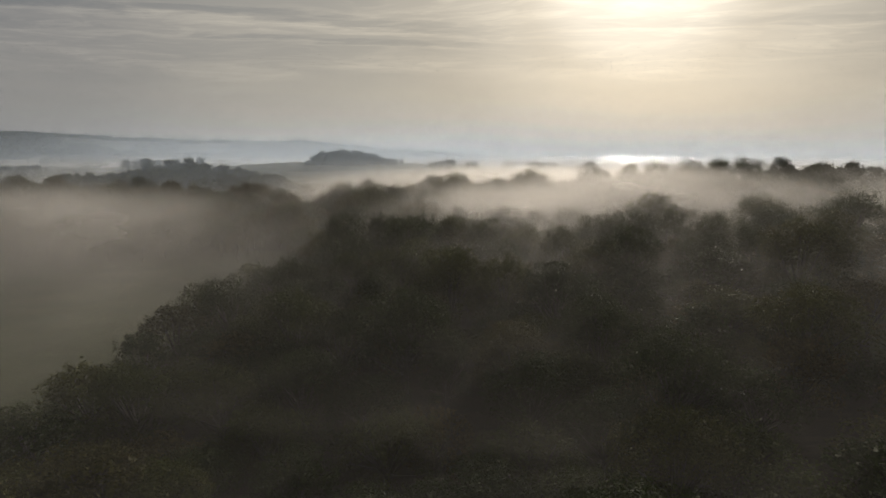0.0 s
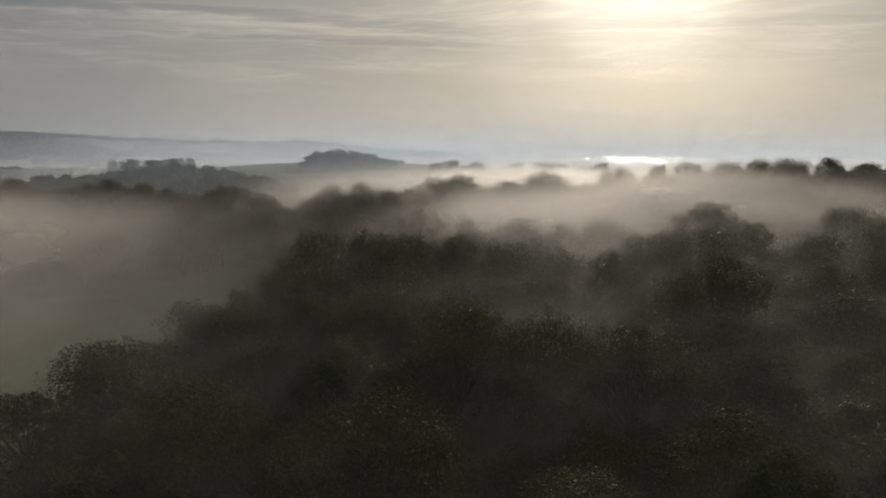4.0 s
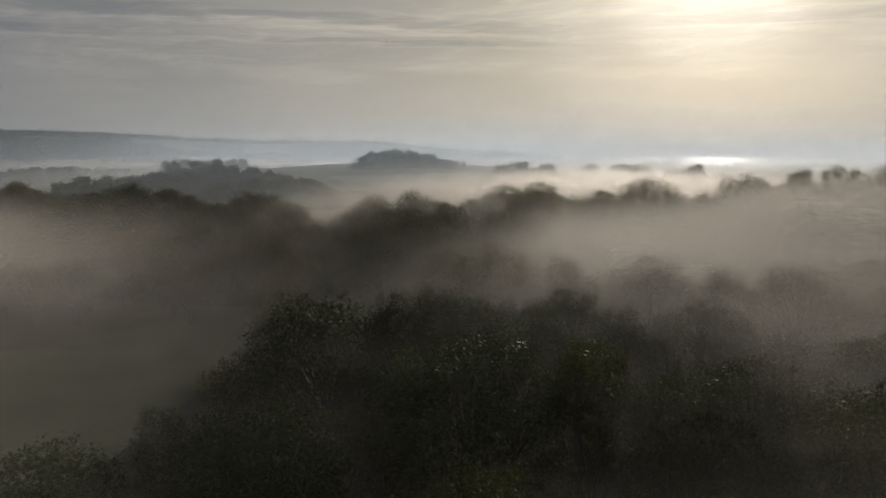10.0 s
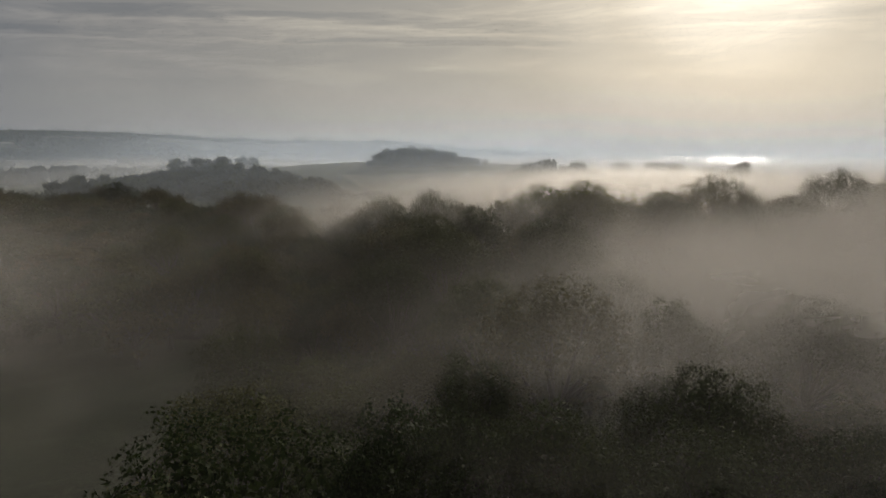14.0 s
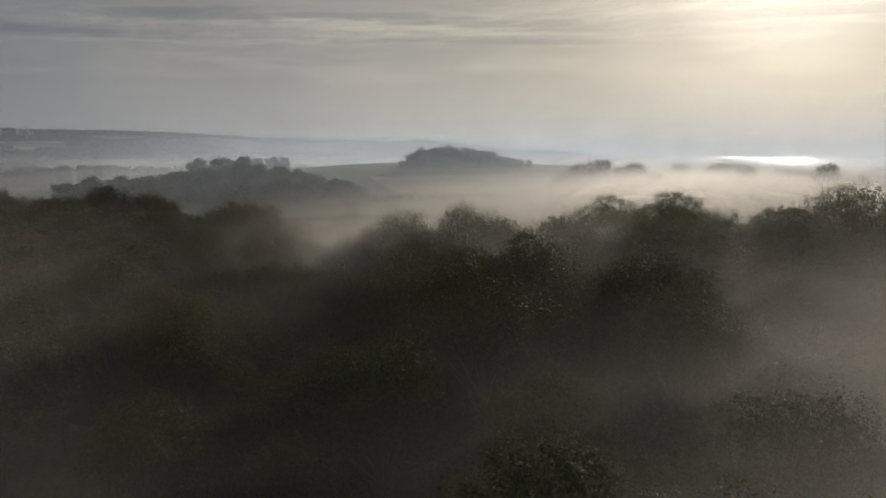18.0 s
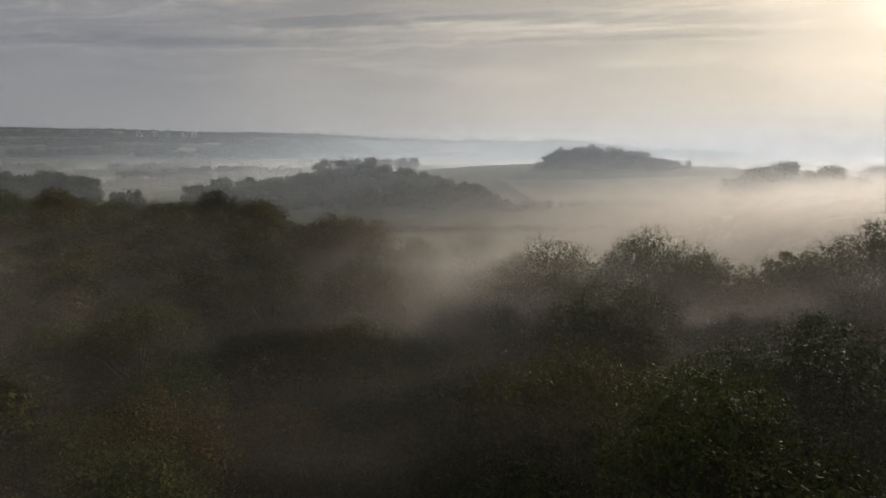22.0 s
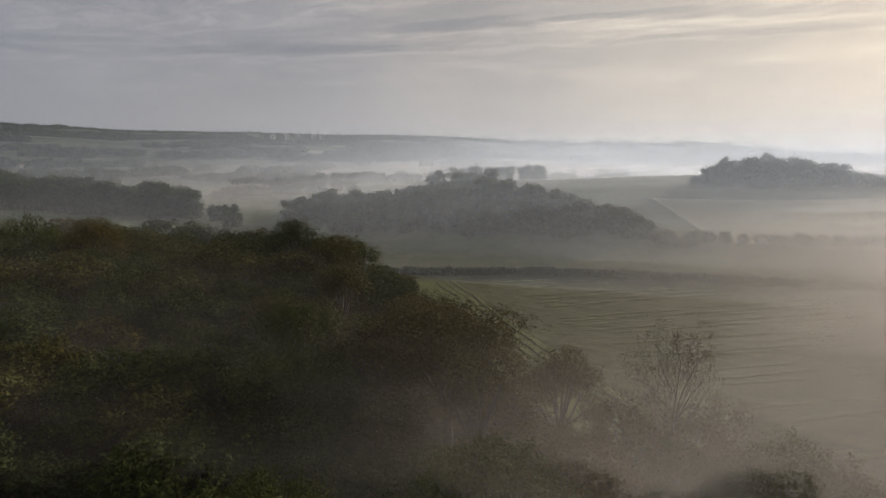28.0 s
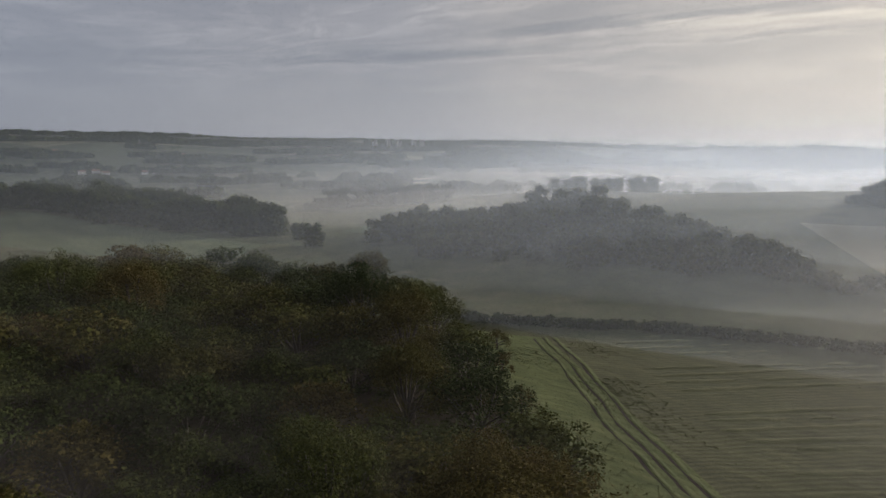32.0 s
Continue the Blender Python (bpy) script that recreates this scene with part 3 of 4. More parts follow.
OAK = "dense green oak tree with a rounded crown in the misty wood"
OAKS = [tree("oak_tree", 11 + i, 13.0, 5.3 + 0.3 * (i % 2), 15500, 0.092, 20 + i % 3, OAK, M_LEAF, per=22) for i in range(3)]
ASHES = [tree("ash_tree", 31 + i, 13.0, 3.9, 12000, 0.085, 15, "narrow upright ash tree with thinning olive leaves in the wood", M_LEAF, 0.8, 22) for i in range(2)]
MAPLES = [tree("maple_tree", 41 + i, 13.0, 4.9, 16000, 0.088, 18, "field maple turning olive yellow and rust in autumn", M_LEAF_AUTUMN, per=24) for i in range(2)]
THORNS = [tree("hawthorn_bush", 61 + i, 6.0, 3.4, 2200, 0.13, 10, "low bushy hawthorn at the wood's foot", M_LEAF_AUTUMN) for i in range(2)]
BEECHES = [tree("beech_tree", 71 + i, 13.0, 5.2 + 0.3 * i, 4000, 0.18, 18, "dark green beech tree deep in the misty wood", M_LEAF, per=16) for i in range(4)]
SYCAMORES = [tree("sycamore_tree", 81 + i, 13.0, 5.0, 4000, 0.18, 17, "olive sycamore tree with a full crown deep in the wood", M_LEAF_AUTUMN, per=16) for i in range(2)]
LIMES = [tree("lime_tree", 91 + i, 13.0, 4.8, 4400, 0.17, 17, "dull green lime tree in the depth of the misty wood", M_LEAF, 0.68, 16) for i in range(2)]
SOURCES = LIMES + OAKS + ASHES + MAPLES + THORNS + BEECHES + SYCAMORES
TRACK = [(0, 0), (-2, 70), (-8, 110), (-20, 160), (-45, 205), (-60, 228)]


def near_track(x, y):
    """Distance from the line over which the view passes."""
    best = 1e9
    for (ax, ay), (bx, by) in zip(TRACK, TRACK[1:]):
        t = max(0.0, min(1.0, ((x - ax) * (bx - ax) + (y - ay) * (by - ay)) / ((bx - ax) ** 2 + (by - ay) ** 2)))
        best = min(best, math.hypot(x - ax - t * (bx - ax), y - ay - t * (by - ay)))
    return best


PLACED = []


def plant(src, x, y, top, rnd, wide=1.0, group="trees of the wood"):
    """Stands a copy with its crown's top at that height above the world's zero."""
    g = float(height(x, y))
    tall = max(3.0, top - g) / (6.0 if src in THORNS else 13.0)
    w = wide * (0.45 + 0.55 * tall)
    ob = copy_thing(src, pose(x, y, g, 0, 0, rnd.uniform(0, 360)) @ Matrix.Diagonal((w, w, tall, 1)))
    ob["group"] = group
    PLACED.append((x, y))
    return ob


def clear_of(x, y, gap):
    return all((x - a) ** 2 + (y - b) ** 2 > gap * gap for a, b in PLACED)


# the trees that stand out: x, y, height of the top, width
NEAR_TREES = [(-28, 54, 9, 1), (-29, 83, 11, 1.05), (-17, 70, 12.5, 1), (-4, 63, 13.7, 1.1), (1, 80, 15.7, 1), (16, 62, 13.5, 1), (19, 49, 13.8, 0.9),
              (14, 75, 14.5, 1), (-8, 77, 13.4, 1), (50, 86, 19, 1.1), (70, 137, 18.4, 1.2), (78, 119, 20.5, 1.2), (-30, 105, 8.5, 0.9), (36, 60, 15, 1.1),
              (7.9, 79, 14.6, 0.9), (60, 248, 22.2, 1.1), (74, 250, 23.4, 1.2), (86, 253, 24.2, 1.2), (98, 252, 24.6, 1.2), (111, 254, 25.2, 1.2), (124, 256, 25.6, 1.2), (138, 256, 26, 1.2)]
RIDGE_TREES = [(-18, 122, 16.2, 1.1), (-12, 126, 15.6, 1), (-5, 110, 17, 1.1), (2, 110, 16.8, 0.9), (8, 108, 16.3, 0.85), (14, 105, 15.5, 0.9), (20, 102, 16, 1),
               (22, 91, 14.8, 1), (27, 90, 17.2, 1), (35, 114, 17.6, 1.15), (28, 126, 13.3, 1), (-5, 150, 16.3, 1), (-11, 160, 14, 1), (14.7, 152.6, 14.7, 1.1), (5, 152, 14.6, 1), (23, 151, 14, 1.1), (31, 150, 14.6, 1.1), (50, 149, 18, 1.2),
               (42, 117, 17.4, 1.1), (30, 118, 16.4, 1), (46, 108, 17.6, 1.1), (41, 97, 15.2, 1.1), (50, 99, 16.6, 1.1), (57, 92, 17.5, 1.1), (64, 101, 18.5, 1.1), (60, 112, 18.6, 1.1),
               (-6.6, 91, 14.2, 1), (1.4, 92, 14.2, 1), (-3.3, 98.5, 14.3, 0.9), (-14, 93, 13, 1), (9, 96, 14.3, 1), (-16, 105, 14, 1), (-23, 96, 11.5, 0.9),
               (-6, 129, 14.4, 1), (1, 128, 14, 1), (8, 130, 13.8, 1), (-10, 138, 13.6, 1), (3, 138, 13.5, 1), (16, 136, 13.5, 1)]
COMBE_TREES = [(-2, 185, 15.2, 1), (-18, 186, 15.3, 1), (-21, 194, 16.8, 1), (-16, 203, 17.2, 1.05), (-29, 200, 15.2, 1), (-29, 216, 16, 1), (-3, 195, 16.7, 1.1),
               (-37, 227, 17.4, 1), (-27, 236, 17.9, 1), (-4, 244, 18.8, 1.1), (5, 236, 20, 1.1), (3, 221, 20, 1.1), (34, 244, 21.3, 1.2), (-35, 219, 15.6, 0.9), (20, 228, 18.5, 1.1), (-23, 173, 13.6, 0.95), (-12, 172, 12.6, 0.9), (2, 170, 13, 1)]
WEST_TREES = [(-50, 190, 12.4, 1), (-43, 180, 12, 1), (-46, 184, 13, 0.9), (-55, 222, 13.5, 1), (-60, 233, 14.4, 1), (-47, 249, 11.8, 0.9), (-85, 242, 13.2, 1),
              (-87, 261, 13.9, 1), (-125, 289, 15, 1), (-129, 299, 13.5, 1), (-142, 295, 16.2, 1.1), (-161, 313, 14.2, 1), (-163, 265, 18, 1.15), (-175, 258, 18.5, 1.15), (-110, 275, 13.5, 1), (-38, 168, 10.5, 0.95), (-35, 158, 9.5, 0.9), (-70, 225, 13, 1), (-98, 255, 13.8, 1), (-72, 207, 12.5, 1)]


def stand(rows, kinds, seed, group):
    rnd = random.Random(seed)
    for x, y, top, wide in rows:
        plant(rnd.choice(kinds), x, y, top, rnd, wide, group)


stand(NEAR_TREES, OAKS * 2 + ASHES[:1], 3, "trees of the east wood")
stand(RIDGE_TREES, OAKS + ASHES, 4, "trees of the east wood")
stand(COMBE_TREES, OAKS, 5, "trees of the east wood")
stand(WEST_TREES, OAKS + MAPLES, 6, "trees of the west wood")
KNOWN = np.array([r[:3] for r in NEAR_TREES + RIDGE_TREES + COMBE_TREES + WEST_TREES], float)


def canopy(x, y):
    """Height of the wood's upper surface, between the trees that stand out."""
    d2 = (KNOWN[:, 0] - x) ** 2 + (KNOWN[:, 1] - y) ** 2 + 40
    w = 1 / d2 ** 1.5
    dip = 2.5 * hump(x, y, 14, 160, 34, 20) + 2.0 * hump(x, y, 8, 92, 14, 10) + 4.0 * hump(x, y, 52, 195, 40, 26) + 3.0 * hump(x, y, 95, 205, 40, 25) + 3.5 * hump(x, y, -6, 218, 24, 9)
    return float((w * KNOWN[:, 2]).sum() / w.sum() - dip)


WOOD_EAST = [(-33, 12), (16, 12), (66, 78), (112, 150), (150, 255), (40, 256), (-20, 250), (-44, 246), (-46, 205), (-48, 190), (-40, 165), (-24, 130), (-34, 110), (-35, 60)]
WOOD_WEST = [(-44, 192), (-43, 225), (-42, 254), (-64, 258), (-74, 262), (-92, 275), (-112, 291), (-133, 308), (-150, 316), (-205, 300), (-235, 250), (-225, 200), (-150, 165), (-75, 170), (-50, 180)]


def fill(poly, count, gap, kinds, seed, group, drop=3.8):
    """Fills a wood between the trees that stand already."""
    rnd = random.Random(seed)
    xs, ys = [p[0] for p in poly], [p[1] for p in poly]
    made = 0
    for _ in range(count * 25):
        x, y = rnd.uniform(min(xs), max(xs)), rnd.uniform(min(ys), max(ys))
        far = gap * (1.0 if abs(x + 10) < 50 else 1.25)
        if inside(poly, x, y) and clear_of(x, y, far):
            plant(rnd.choice(kinds if near_track(x, y) < 21 else BEECHES * 2 + SYCAMORES * 2 + LIMES * 2), x, y, canopy(x, y) - drop + rnd.uniform(-2.0, 1.5), rnd, rnd.uniform(0.85, 1.15) * far / gap, group)
            made += 1
            if made >= count:
                break


def twiggy(name, seed, high, spread, label, leaves):
    """A thin-leaved tree: trunk, forking bare branches, twigs and a few leaves."""
    rng = np.random.RandomState(seed)
    root = new(name)
    verts, faces, tips = [], [], []

    def limb(a, d, length, r, depth):
        b = a + d * length
        tube(verts, faces, a, b, r, r * 0.6, 4 if depth > 1 else 6)
        if depth >= 5:
            tips.append(b)
            return
        for k in range(3 if depth else 8):
            e = Vector(rng.normal(size=3)) * spread + d * 0.75 + Vector((0, 0, 0.25))
            e.normalize()
            limb(a + d * length * (0.3 + 0.7 * rng.rand()) if k else b, e, length * (0.6 + 0.2 * rng.rand()), r * 0.55, depth + 1)

    limb(Vector((0, 0, -0.4)), Vector((0.03, 0.02, 1)).normalized(), high * 0.30, high * 0.0065, 0)
    top = max(v.z for v in verts)
    for v in verts:
        v.z *= high / top
    mesh_object("limb", verts, faces, M_BARK, root)
    t = np.array([tuple(v) for v in tips]) * (1, 1, high / top)
    p = t[rng.randint(len(t), size=leaves)] + rng.normal(size=(leaves, 3)) * 0.22
    u, v = rng.normal(size=(leaves, 3)), rng.normal(size=(leaves, 3))
    z = 0.1 / np.linalg.norm(u, axis=1)[:, None]
    w = 0.1 / np.linalg.norm(v, axis=1)[:, None]
    leaf_mesh("foliage", np.stack([p - u * z * 0.6, p + u * z * 0.6, p + v * w], 1).reshape(-1, 3), M_LEAF_AUTUMN, root)
    return tagged(root, label, "tree")


def stand_twiggy(name, seed, x, y, top, spread, label, leaves):
    g = float(height(x, y))
    ob = twiggy(name, seed, top - g, spread, label, leaves)
    ob.matrix_basis = pose(x, y, g)
    PLACED.append((x, y))


stand_twiggy("bare_ash_tree", 5, -57.4, 261.6, 17.4, 0.6, "half-bare tree with fine twigs beside the hay field", 5200)
stand_twiggy("bare_ash_tree", 6, -53, 262, 10.5, 0.7, "small half-bare tree with fine twigs beside the hay field", 4200)
for k, (x, y, top) in enumerate([(3, 113, 17.0), (7, 111, 17.6), (10, 108, 17.2), (12, 110, 16.6)]):
    stand_twiggy("bare_poplar_tree", 20 + k, x, y, top, 0.2, "slim upright tree with bare twigs above the canopy", 900)
stand([(-78, 256, 15.8, 1.4), (-72, 251, 14.6, 1.2), (-67, 259, 11.8, 1.0), (-84, 263, 13, 1.0)], MAPLES, 7, "maples at the wood's corner")
stand([(-62, 263, 6.5, 1.1), (-56, 265, 6.0, 1.2), (-59, 257, 7.5, 1.2), (-50, 257, 7, 1.0), (-44, 259, 7.5, 1.1), (-46, 262, 5.5, 1.0), (-76, 267, 5, 0.9), (-94, 281, 4.5, 0.8), (-106, 292, 4.2, 0.8), (-117, 302, 4.2, 0.8), (-125, 311, 4.5, 0.9)], THORNS, 8, "bushes along the headland")

fill(WOOD_EAST, 430, 6.3, OAKS * 3 + ASHES + MAPLES[:1], 1, "trees of the east wood")
fill(WOOD_WEST, 330, 6.5, OAKS * 3 + ASHES[:1] + MAPLES, 2, "trees of the west wood")
fill(WOOD_EAST, 230, 3.9, THORNS, 3, "undergrowth of the wood", drop=7.0)
fill(WOOD_WEST, 110, 4.2, THORNS, 4, "undergrowth of the wood", drop=6.0)
for ob in SOURCES:
    for o in (*ob.children_recursive, ob):
        bpy.data.objects.remove(o)


# ---- woods, hedges and copses too far to count their trees ----
def crowns(name, rows, leaves, size, seed, label, category="trees", mat=None):
    """Many far crowns as one mesh: rows of x, y, radius, height above the ground."""
    rng = np.random.RandomState(seed)
    quads = []
    for x, y, rad, tall in rows:
        g = float(height(x, y))
        m = max(12, int(leaves * rad * rad / 30))
        n = 6
        th = np.arange(n) * 2.4 + rng.rand(n)
        rr = rad * 0.62 * np.sqrt(rng.rand(n))
        lr = rad * (0.36 + 0.2 * rng.rand(n))
        c = np.stack([rr * np.cos(th), rr * np.sin(th), tall - lr - tall * 0.30 * (rr / rad) ** 2 - rng.rand(n) * tall * 0.12], 1)
        c = np.concatenate([c, np.stack([rad * 0.55 * np.cos(th + 1), rad * 0.55 * np.sin(th + 1), np.full(n, tall * 0.38)], 1)])
        c = np.concatenate([c, np.stack([rad * 0.5 * np.cos(th + 2), rad * 0.5 * np.sin(th + 2), np.full(n, tall * 0.14)], 1)])
        lr = np.concatenate([lr, np.full(n, rad * 0.5), np.full(n, rad * 0.5)])
        w = rng.randint(len(c), size=m)
        d = rng.normal(size=(m, 3))
        d[:, 2] += 0.25
        d /= np.linalg.norm(d, axis=1)[:, None]
        deep = rng.rand(m) < 0.4
        p = c[w] + d * (lr[w] * np.where(deep, 0.4 + 0.35 * rng.rand(m), 0.8 + 0.24 * rng.rand(m)))[:, None]
        p[:, 2] = np.maximum(p[:, 2], 0.1)
        p += (x, y, g)
        nrm = d + rng.normal(size=d.shape) * 0.6
        nrm /= np.linalg.norm(nrm, axis=1)[:, None]
        u = np.cross(nrm, rng.normal(size=d.shape))
        u /= np.linalg.norm(u, axis=1)[:, None]
        v = np.cross(nrm, u)
        sz = (size * (0.6 + 0.8 * rng.rand(m)) * np.where(deep, 2.0, 1.0))[:, None]
        quads.append(np.stack([p - u * sz, p - v * sz * 0.7, p + u * sz, p + v * sz * 0.7], 1).reshape(-1, 3))
    q = np.concatenate(quads)
    return tagged(leaf_mesh(name, q, mat or M_LEAF, None, 4), label, category, kind="stuff")


def along(points, gap, rad, tall, seed, wander=2.0, skip=0.0):
    """Crowns strung along a line."""
    rnd = random.Random(seed)
    rows = []
    for (ax, ay), (bx, by) in zip(points, points[1:]):
        n = max(1, int(math.hypot(bx - ax, by - ay) / gap))
        for i in range(n):
            if rnd.random() < skip:
                continue
            t = (i + rnd.random()) / n
            k = rnd.uniform(0.7, 1.25)
            rows.append((ax + (bx - ax) * t + rnd.uniform(-wander, wander), ay + (by - ay) * t + rnd.uniform(-wander, wander), rad * k, tall * (0.5 + 0.5 * k)))
    return rows


def within(poly, gap, rad, tall, seed):
    rnd = random.Random(seed)
    xs, ys = [p[0] for p in poly], [p[1] for p in poly]
    rows = []
    for i in range(int((max(xs) - min(xs)) / gap) + 1):
        for j in range(int((max(ys) - min(ys)) / gap) + 1):
            x, y = min(xs) + (i + rnd.uniform(-0.1, 1)) * gap, min(ys) + (j + rnd.uniform(-0.1, 1)) * gap
            if inside(poly, x, y):
                k = rnd.uniform(0.75, 1.2)
                rows.append((x, y, rad * k, tall * (0.45 + 0.55 * k)))
    return rows


def domed(x0, x1, y0, deep, tall, shape, gap, rad, seed):
    """Crowns of a clump whose top follows a rise and a long fall."""
    rnd = random.Random(seed)
    rows = []
    x = x0
    while x < x1:
        u = (x - x0) / (x1 - x0)
        top = tall * float(np.interp(u, [p for p, q in shape], [q for p, q in shape]))
        k = max(1, int(deep * (0.4 + 0.6 * math.sin(math.pi * min(1, u + 0.1))) / gap))
        for j in range(k):
            rows.append((x + rnd.uniform(-1.5, 1.5), y0 + (j - (k - 1) / 2) * gap + rnd.uniform(-1, 1), rad * rnd.uniform(0.75, 1.15) * (0.45 + 0.55 * top / tall), top * rnd.uniform(0.74, 1.05)))
        x += gap * rnd.uniform(0.55, 0.85)
    return rows


crowns("slope_wood", [(-247, 414, 4.5, 11), (-193, 450, 5, 12), (-206, 442, 4.5, 13.5), (-262, 431, 4, 11), (-226, 386, 4.5, 13.5), (-236, 378, 3.8, 10), (-219, 384, 3.5, 10)] +
       within([(-258, 402), (-240, 424), (-193, 455), (-140, 415), (-112, 398), (-96, 388), (-128, 374), (-168, 373), (-215, 369), (-235, 385)], 7.5, 3.9, 8.0, 8) +
       [(-235, 418, 5, 10), (-205, 436, 5, 12.5), (-178, 440, 5, 12), (-185, 424, 4.5, 13), (-165, 412, 5.5, 12.5), (-152, 405, 5, 12), (-140, 402, 4.6, 12.5), (-130, 400, 5, 11), (-120, 398, 4.6, 9.5), (-111, 395, 4.6, 8.5), (-104, 391, 4.4, 7.5), (-97, 388, 4, 6), (-91, 385, 3.4, 4.4), (-86, 383, 2.8, 3.2)],
       2200, 0.28, 21, "dark mixed trees of a small wood on the field slope")
crowns("hilltop_clump", domed(-104, -30, 487, 20, 12.4, [(0, 0.35), (0.05, 0.7), (0.16, 0.95), (0.34, 1.0), (0.5, 0.93), (0.64, 0.82), (0.72, 0.62), (0.8, 0.5), (1, 0.36)], 4.5, 3.6, 9),
       2400, 0.27, 22, "rounded dark clump of trees on the hilltop field")
crowns("hilltop_copse", along([(-305, 600), (-286, 607), (-262, 606), (-243, 603), (-226, 598)], 6, 5, 11, 10), 1800, 0.32, 23, "small copse of trees along the hill's crest")
crowns("field_hedge", along([(-150, 322), (-138, 324), (-108, 338), (-60, 352), (0, 372), (60, 395)], 0.8, 1.35, 2.1, 11, 0.7), 2200, 0.17, 24, "dark hedge between two misty fields", "hedge")
crowns("stubble_hedge", along([(-85, 388), (-77, 391), (-20, 403), (50, 419)], 2.6, 2.2, 3.4, 16, 1.2, 0.1), 2200, 0.2, 32, "ragged hedge with small trees round the stubble field", "hedge")
crowns("crest_hedge", along([(-236, 600), (-150, 596), (-60, 588)], 2.6, 1.3, 1.6, 12, 0.6), 1500, 0.3, 25, "low hedge along the crest of the field", "hedge")
crowns("meadow_wood", along([(-292, 366), (-310, 350), (-340, 338), (-380, 330), (-430, 322), (-480, 310)], 6, 6, 14, 13, 7) + along([(-300, 372), (-350, 352), (-420, 345)], 7, 6, 15, 113, 4) + [(-292, 366, 8, 15), (-285, 368, 6, 13), (-249, 361, 4.5, 9.5), (-268, 368, 4, 8)],
       2000, 0.3, 26, "line of rounded trees beyond the dark meadow")
crowns("valley_copse", [(-392, 458, 3.5, 6), (-389, 463, 4.5, 8.5)] + along([(-388, 466), (-372, 500), (-350, 548)], 4.5, 4.8, 14, 14, 3), 1500, 0.34, 27, "copse standing hazy in the valley")
crowns("east_copses", [(-14, 424, 5, 8), (-6, 428, 6.5, 12), (3, 432, 7, 13), (12, 430, 5, 9.5), (20, 436, 6, 11), (29, 433, 4, 7), (66, 431, 6, 11), (101, 440, 8, 14), (118, 448, 5, 9), (152, 444, 8, 13), (60, 566, 8, 12), (96, 573, 10, 15), (140, 580, 9, 14), (168, 586, 6, 9), (205, 594, 10, 15)] +
       along([(150, 265), (190, 300), (240, 330), (330, 380)], 8, 6, 13, 18, 8) + along([(70, 520), (140, 515), (230, 530), (330, 540)], 12, 7.5, 9, 61, 9, 0.15) +
       along([(-10, 640), (90, 660), (220, 650), (380, 670)], 15, 8, 12, 62, 12, 0.12) + along([(20, 800), (200, 830), (420, 800)], 17, 10, 13, 63, 16, 0.12), 1300, 0.36, 28, "hazy rounded trees rising from the mist toward the sea")


def far_rows(seed, n, r0, r1, az0, az1, rad, tall, strung=6):
    """Broken lines of far trees across the landscape."""
    rnd = random.Random(seed)
    rows = []
    for _ in range(n):
        a, r = radians(rnd.uniform(az0, az1)), rnd.uniform(r0, r1)
        x, y = -20 - r * math.sin(a), 150 + r * math.cos(a)
        turn = rnd.uniform(-0.5, 0.5) + a
        for i in range(rnd.randint(2, strung)):
            k = rnd.uniform(0.7, 1.3)
            rows.append((x + math.cos(turn) * i * rad * 1.5, y + math.sin(turn) * i * rad * 1.5, rad * k, tall * k))
    return rows


def far_point(az, r):
    a = radians(az)
    return -20 - r * math.sin(a), 150 + r * math.cos(a)


def block_mesh(w, d, h):
    bm = bmesh.new()
    bmesh.ops.create_cube(bm, size=1.0, matrix=Matrix.Translation((0, 0, h / 2)) @ Matrix.Diagonal((w, d, h, 1)))
    bmesh.ops.bevel(bm, geom=bm.edges, offset=0.15, segments=1, affect="EDGES")
    return bm


def part(name, bm, mat, parent, label=""):
    me = bpy.data.meshes.new(name)
    bm.to_mesh(me)
    bm.free()
    me.materials.append(mat)
    ob = new(name, me)
    ob.parent = parent
    if label:
        ob["label"] = label
    return ob


def plain(name, colour, rough=0.7):
    def build(n):
        place = n.add("ShaderNodeTexCoord").outputs["Object"]
        f = n.noise(place, 0.6, 5)
        col = n.mix(1.0, colour + (1,), n.ramp(f, [(0.3, 0.8), (0.7, 1.1)]), "MULTIPLY")
        return n.add("ShaderNodeBsdfPrincipled", {"Base Color": col, "Roughness": rough}).outputs[0]
    return material(name, build)


M_RENDERED = plain("pale_render", (0.36, 0.35, 0.33))
M_PANE = plain("dark_glazing", (0.05, 0.055, 0.06), 0.2)
M_TILE = plain("roof_tile", (0.12, 0.07, 0.05))


def tower(az, r, w, h):
    """A slab of flats far off: walls, rows of windows, a roof plant room."""
    x, y = far_point(az, r)
    root = new("tower_block")
    part("wall", block_mesh(w, 14, h), M_RENDERED, root)
    roof = block_mesh(6, 6, 4)
    bmesh.ops.translate(roof, verts=roof.verts, vec=(0, 0, h))
    part("plant_room", roof, M_RENDERED, root)
    for k in range(int(h / 5)):
        band = block_mesh(w - 2, 0.3, 1.6)
        bmesh.ops.translate(band, verts=band.verts, vec=(0, -7.05, 3 + 5 * k))
        part("window_band", band, M_PANE, root)
    root.matrix_basis = pose(x, y, float(height(x, y)) - 1, 0, 0, az + 20)
    tagged(root, "pale tower block of flats hazy on the far hill", "building", "far tower blocks")


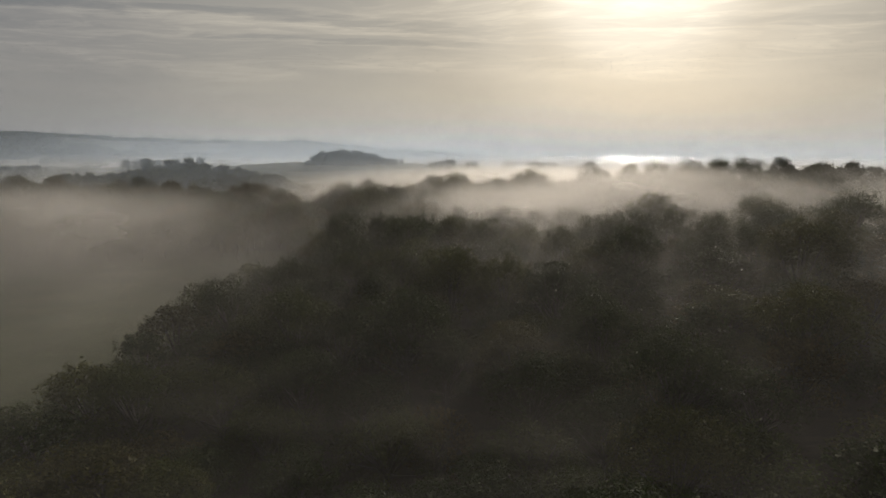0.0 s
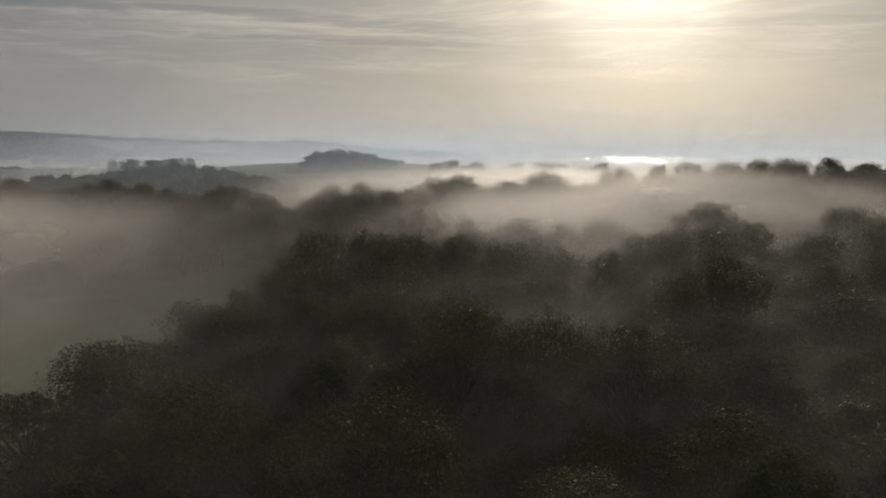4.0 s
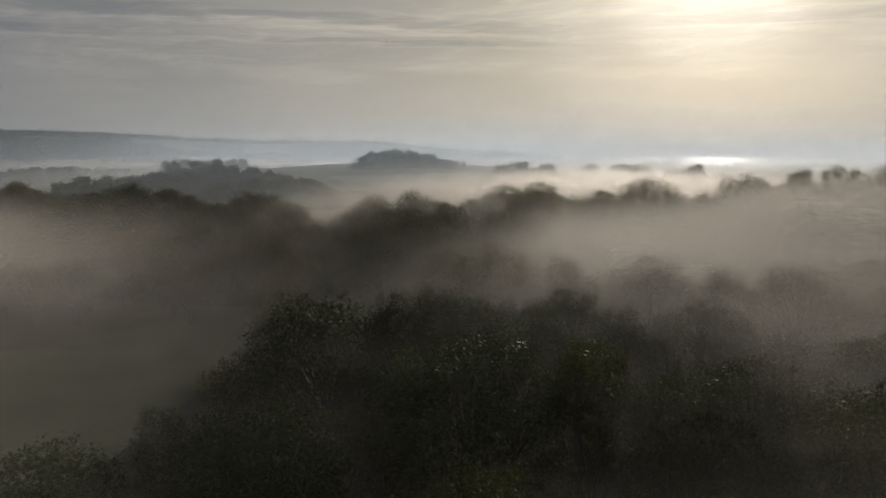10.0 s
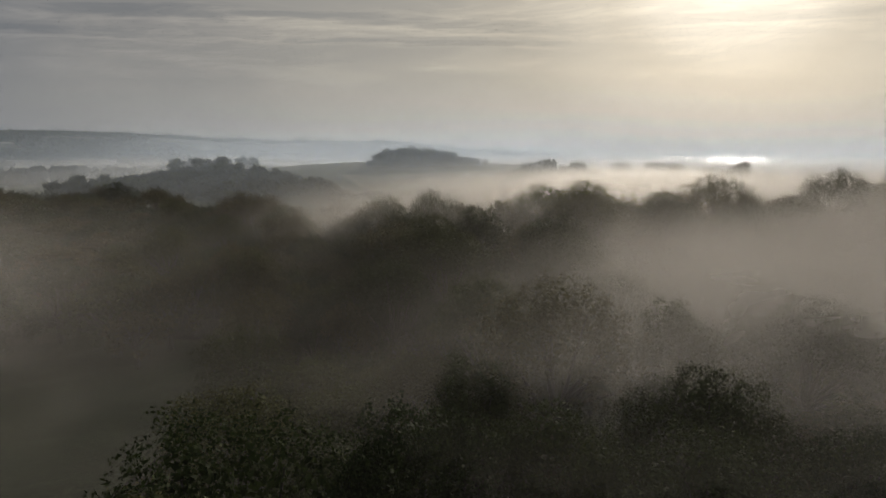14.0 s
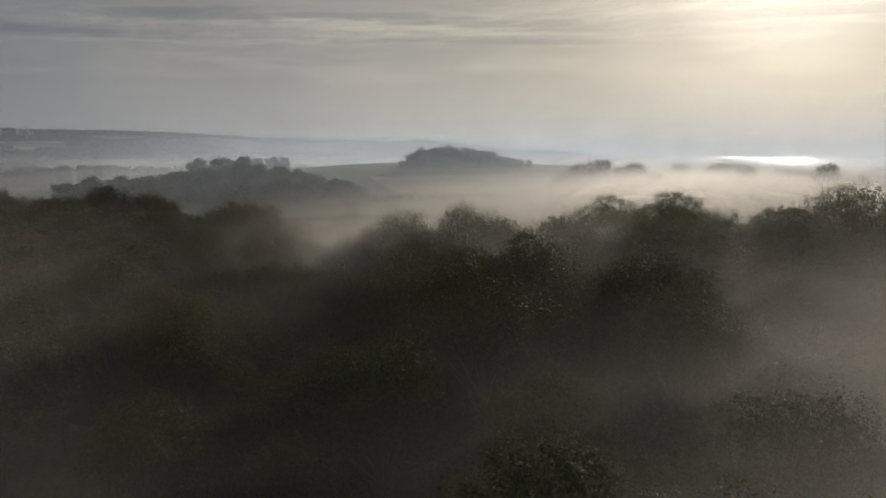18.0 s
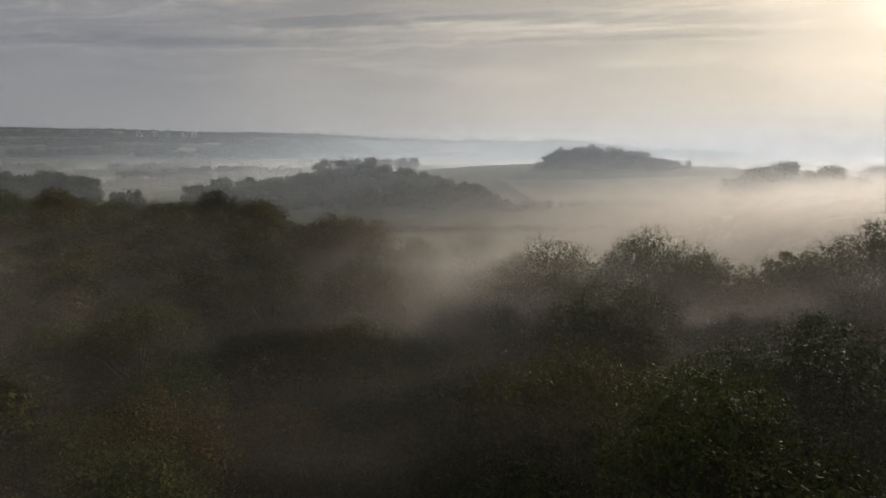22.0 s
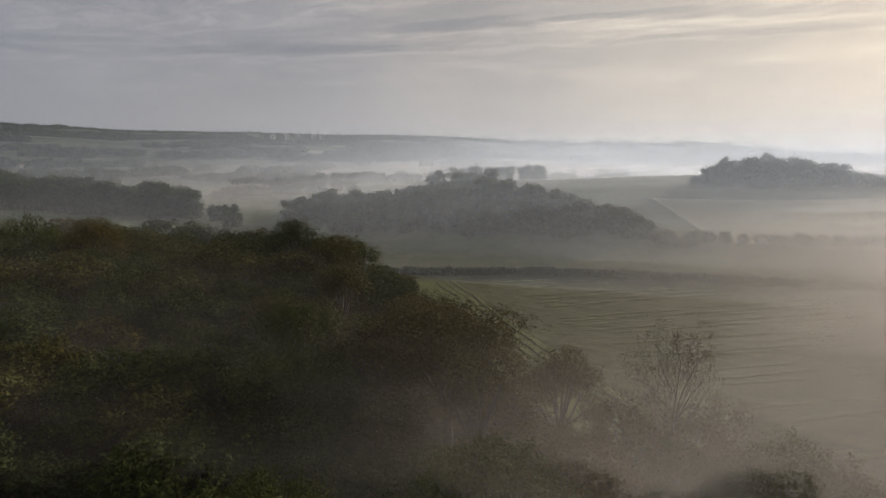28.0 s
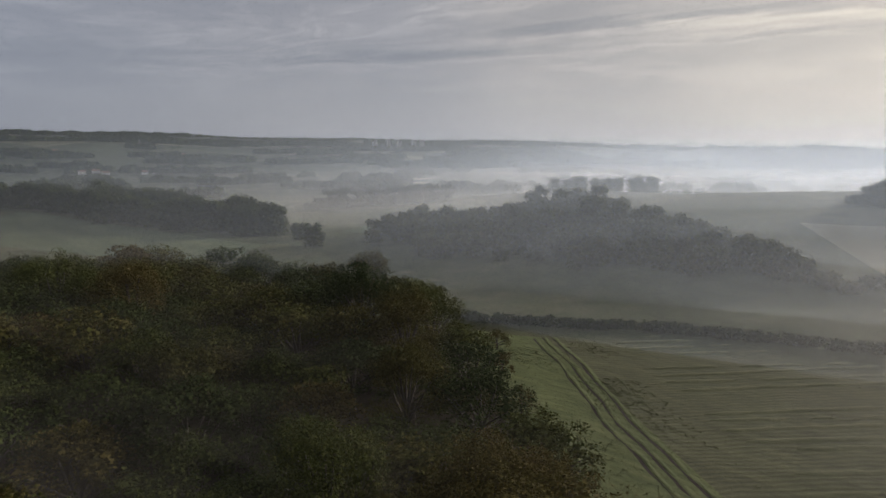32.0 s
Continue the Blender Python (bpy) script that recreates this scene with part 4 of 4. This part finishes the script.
def cottage(az, r, w):
    """A far house: walls, pitched roof, door and windows toward the valley."""
    x, y = far_point(az, r)
    root = new("house")
    part("wall", block_mesh(w, 8, 5.5), M_RENDERED, root)
    bm = bmesh.new()
    v = [bm.verts.new(c) for c in ((-w / 2 - 0.4, -4.5, 5.4), (w / 2 + 0.4, -4.5, 5.4), (w / 2 + 0.4, 4.5, 5.4), (-w / 2 - 0.4, 4.5, 5.4), (-w / 2, 0, 8.6), (w / 2, 0, 8.6))]
    for f in ((0, 1, 5, 4), (2, 3, 4, 5), (0, 4, 3), (1, 2, 5), (3, 2, 1, 0)):
        bm.faces.new([v[i] for i in f])
    part("roof", bm, M_TILE, root)
    for k in range(3):
        pane = block_mesh(1.3, 0.2, 1.3)
        bmesh.ops.translate(pane, verts=pane.verts, vec=((k - 1) * w * 0.3, -4.02, 3.2))
        part("window", pane, M_PANE, root)
    root.matrix_basis = pose(x, y, float(height(x, y)) - 0.3, 0, 0, az + 10)
    tagged(root, "small pale house with a tiled roof on the far hillside", "house", "far houses")


for az, h in ((48.3, 34), (47.1, 40), (46.2, 36), (44.9, 38), (44.2, 40)):
    tower(az, 2150, 13, h * 0.8)
rnd = random.Random(12)
for az, r in ((70.5, 1500), (69.6, 1520), (68.9, 1480), (67.4, 1550), (66.2, 1500), (65.4, 1530), (72.6, 1900), (63.8, 1900), (61.5, 1860)):
    cottage(az, r, rnd.uniform(10, 16))
crowns("valley_trees", far_rows(31, 90, 620, 1400, -32, 80, 8, 11), 160, 1.3, 29, "scattered hedgerow trees fading into the far haze")
crowns("distant_woods", far_rows(32, 130, 1500, 2900, -4, 82, 16, 14, 14), 40, 3.2, 30, "distant belts of woodland on the hazy hills")
crowns("skyline_trees", [(-20 - 3230 * math.sin(radians(a)), 150 + 3230 * math.cos(radians(a)), 12 + 5 * math.sin(a * 7.1), 9 + 6 * math.sin(a * 3.7) * math.sin(a * 11.3)) for a in np.arange(-3, 84, 0.22)],
       26, 3.0, 31, "distant line of trees along the hazy skyline")


# ---- mist ----
def veil(name, mat, r, foot, top, lean, label, az0=-70.0, az1=100.0):
    """One thin sheet of mist bowed across the valley, r metres from the valley's head."""
    waves = 40
    verts, faces = [], []
    rows = 4
    for j in range(rows + 1):
        k = j / rows
        for i in range(waves + 1):
            a = radians(az0 + (az1 - az0) * i / waves)
            q = r + lean * k + 0.012 * r * math.sin(i * 0.9 + r) + 3 * math.sin(i * 1.7 + 2 * r)
            verts.append((20 - q * math.sin(a), -40 + q * math.cos(a), foot + (top - foot) * k))
    for j in range(rows):
        for i in range(waves):
            b = j * (waves + 1) + i
            faces.append((b, b + 1, b + waves + 2, b + waves + 1))
    ob = mesh_object(name, verts, faces, mat, flat=False)
    return tagged(ob, label, "mist", "mist over the valley", "stuff")


r, step = 60.0, VEIL_STEP
while r < 620:
    veil("mist_veil", M_MIST, r, -8, 25.6, -5, "thin drifting sheet of pale morning mist")
    r += step
    step *= 1.0 if r < 420 else 1.15
r = 560.0
while r < 2700:
    veil("fog_veil", M_FOG, r, -14, 26.0, -8, "bank of pale fog lying in the far valley")
    r *= 1.13
r = 390.0
while r < 3100:
    veil("haze_veil", M_HAZE, r, -14, 92.0, -15, "pale haze hanging over the far land")
    r *= 1.08
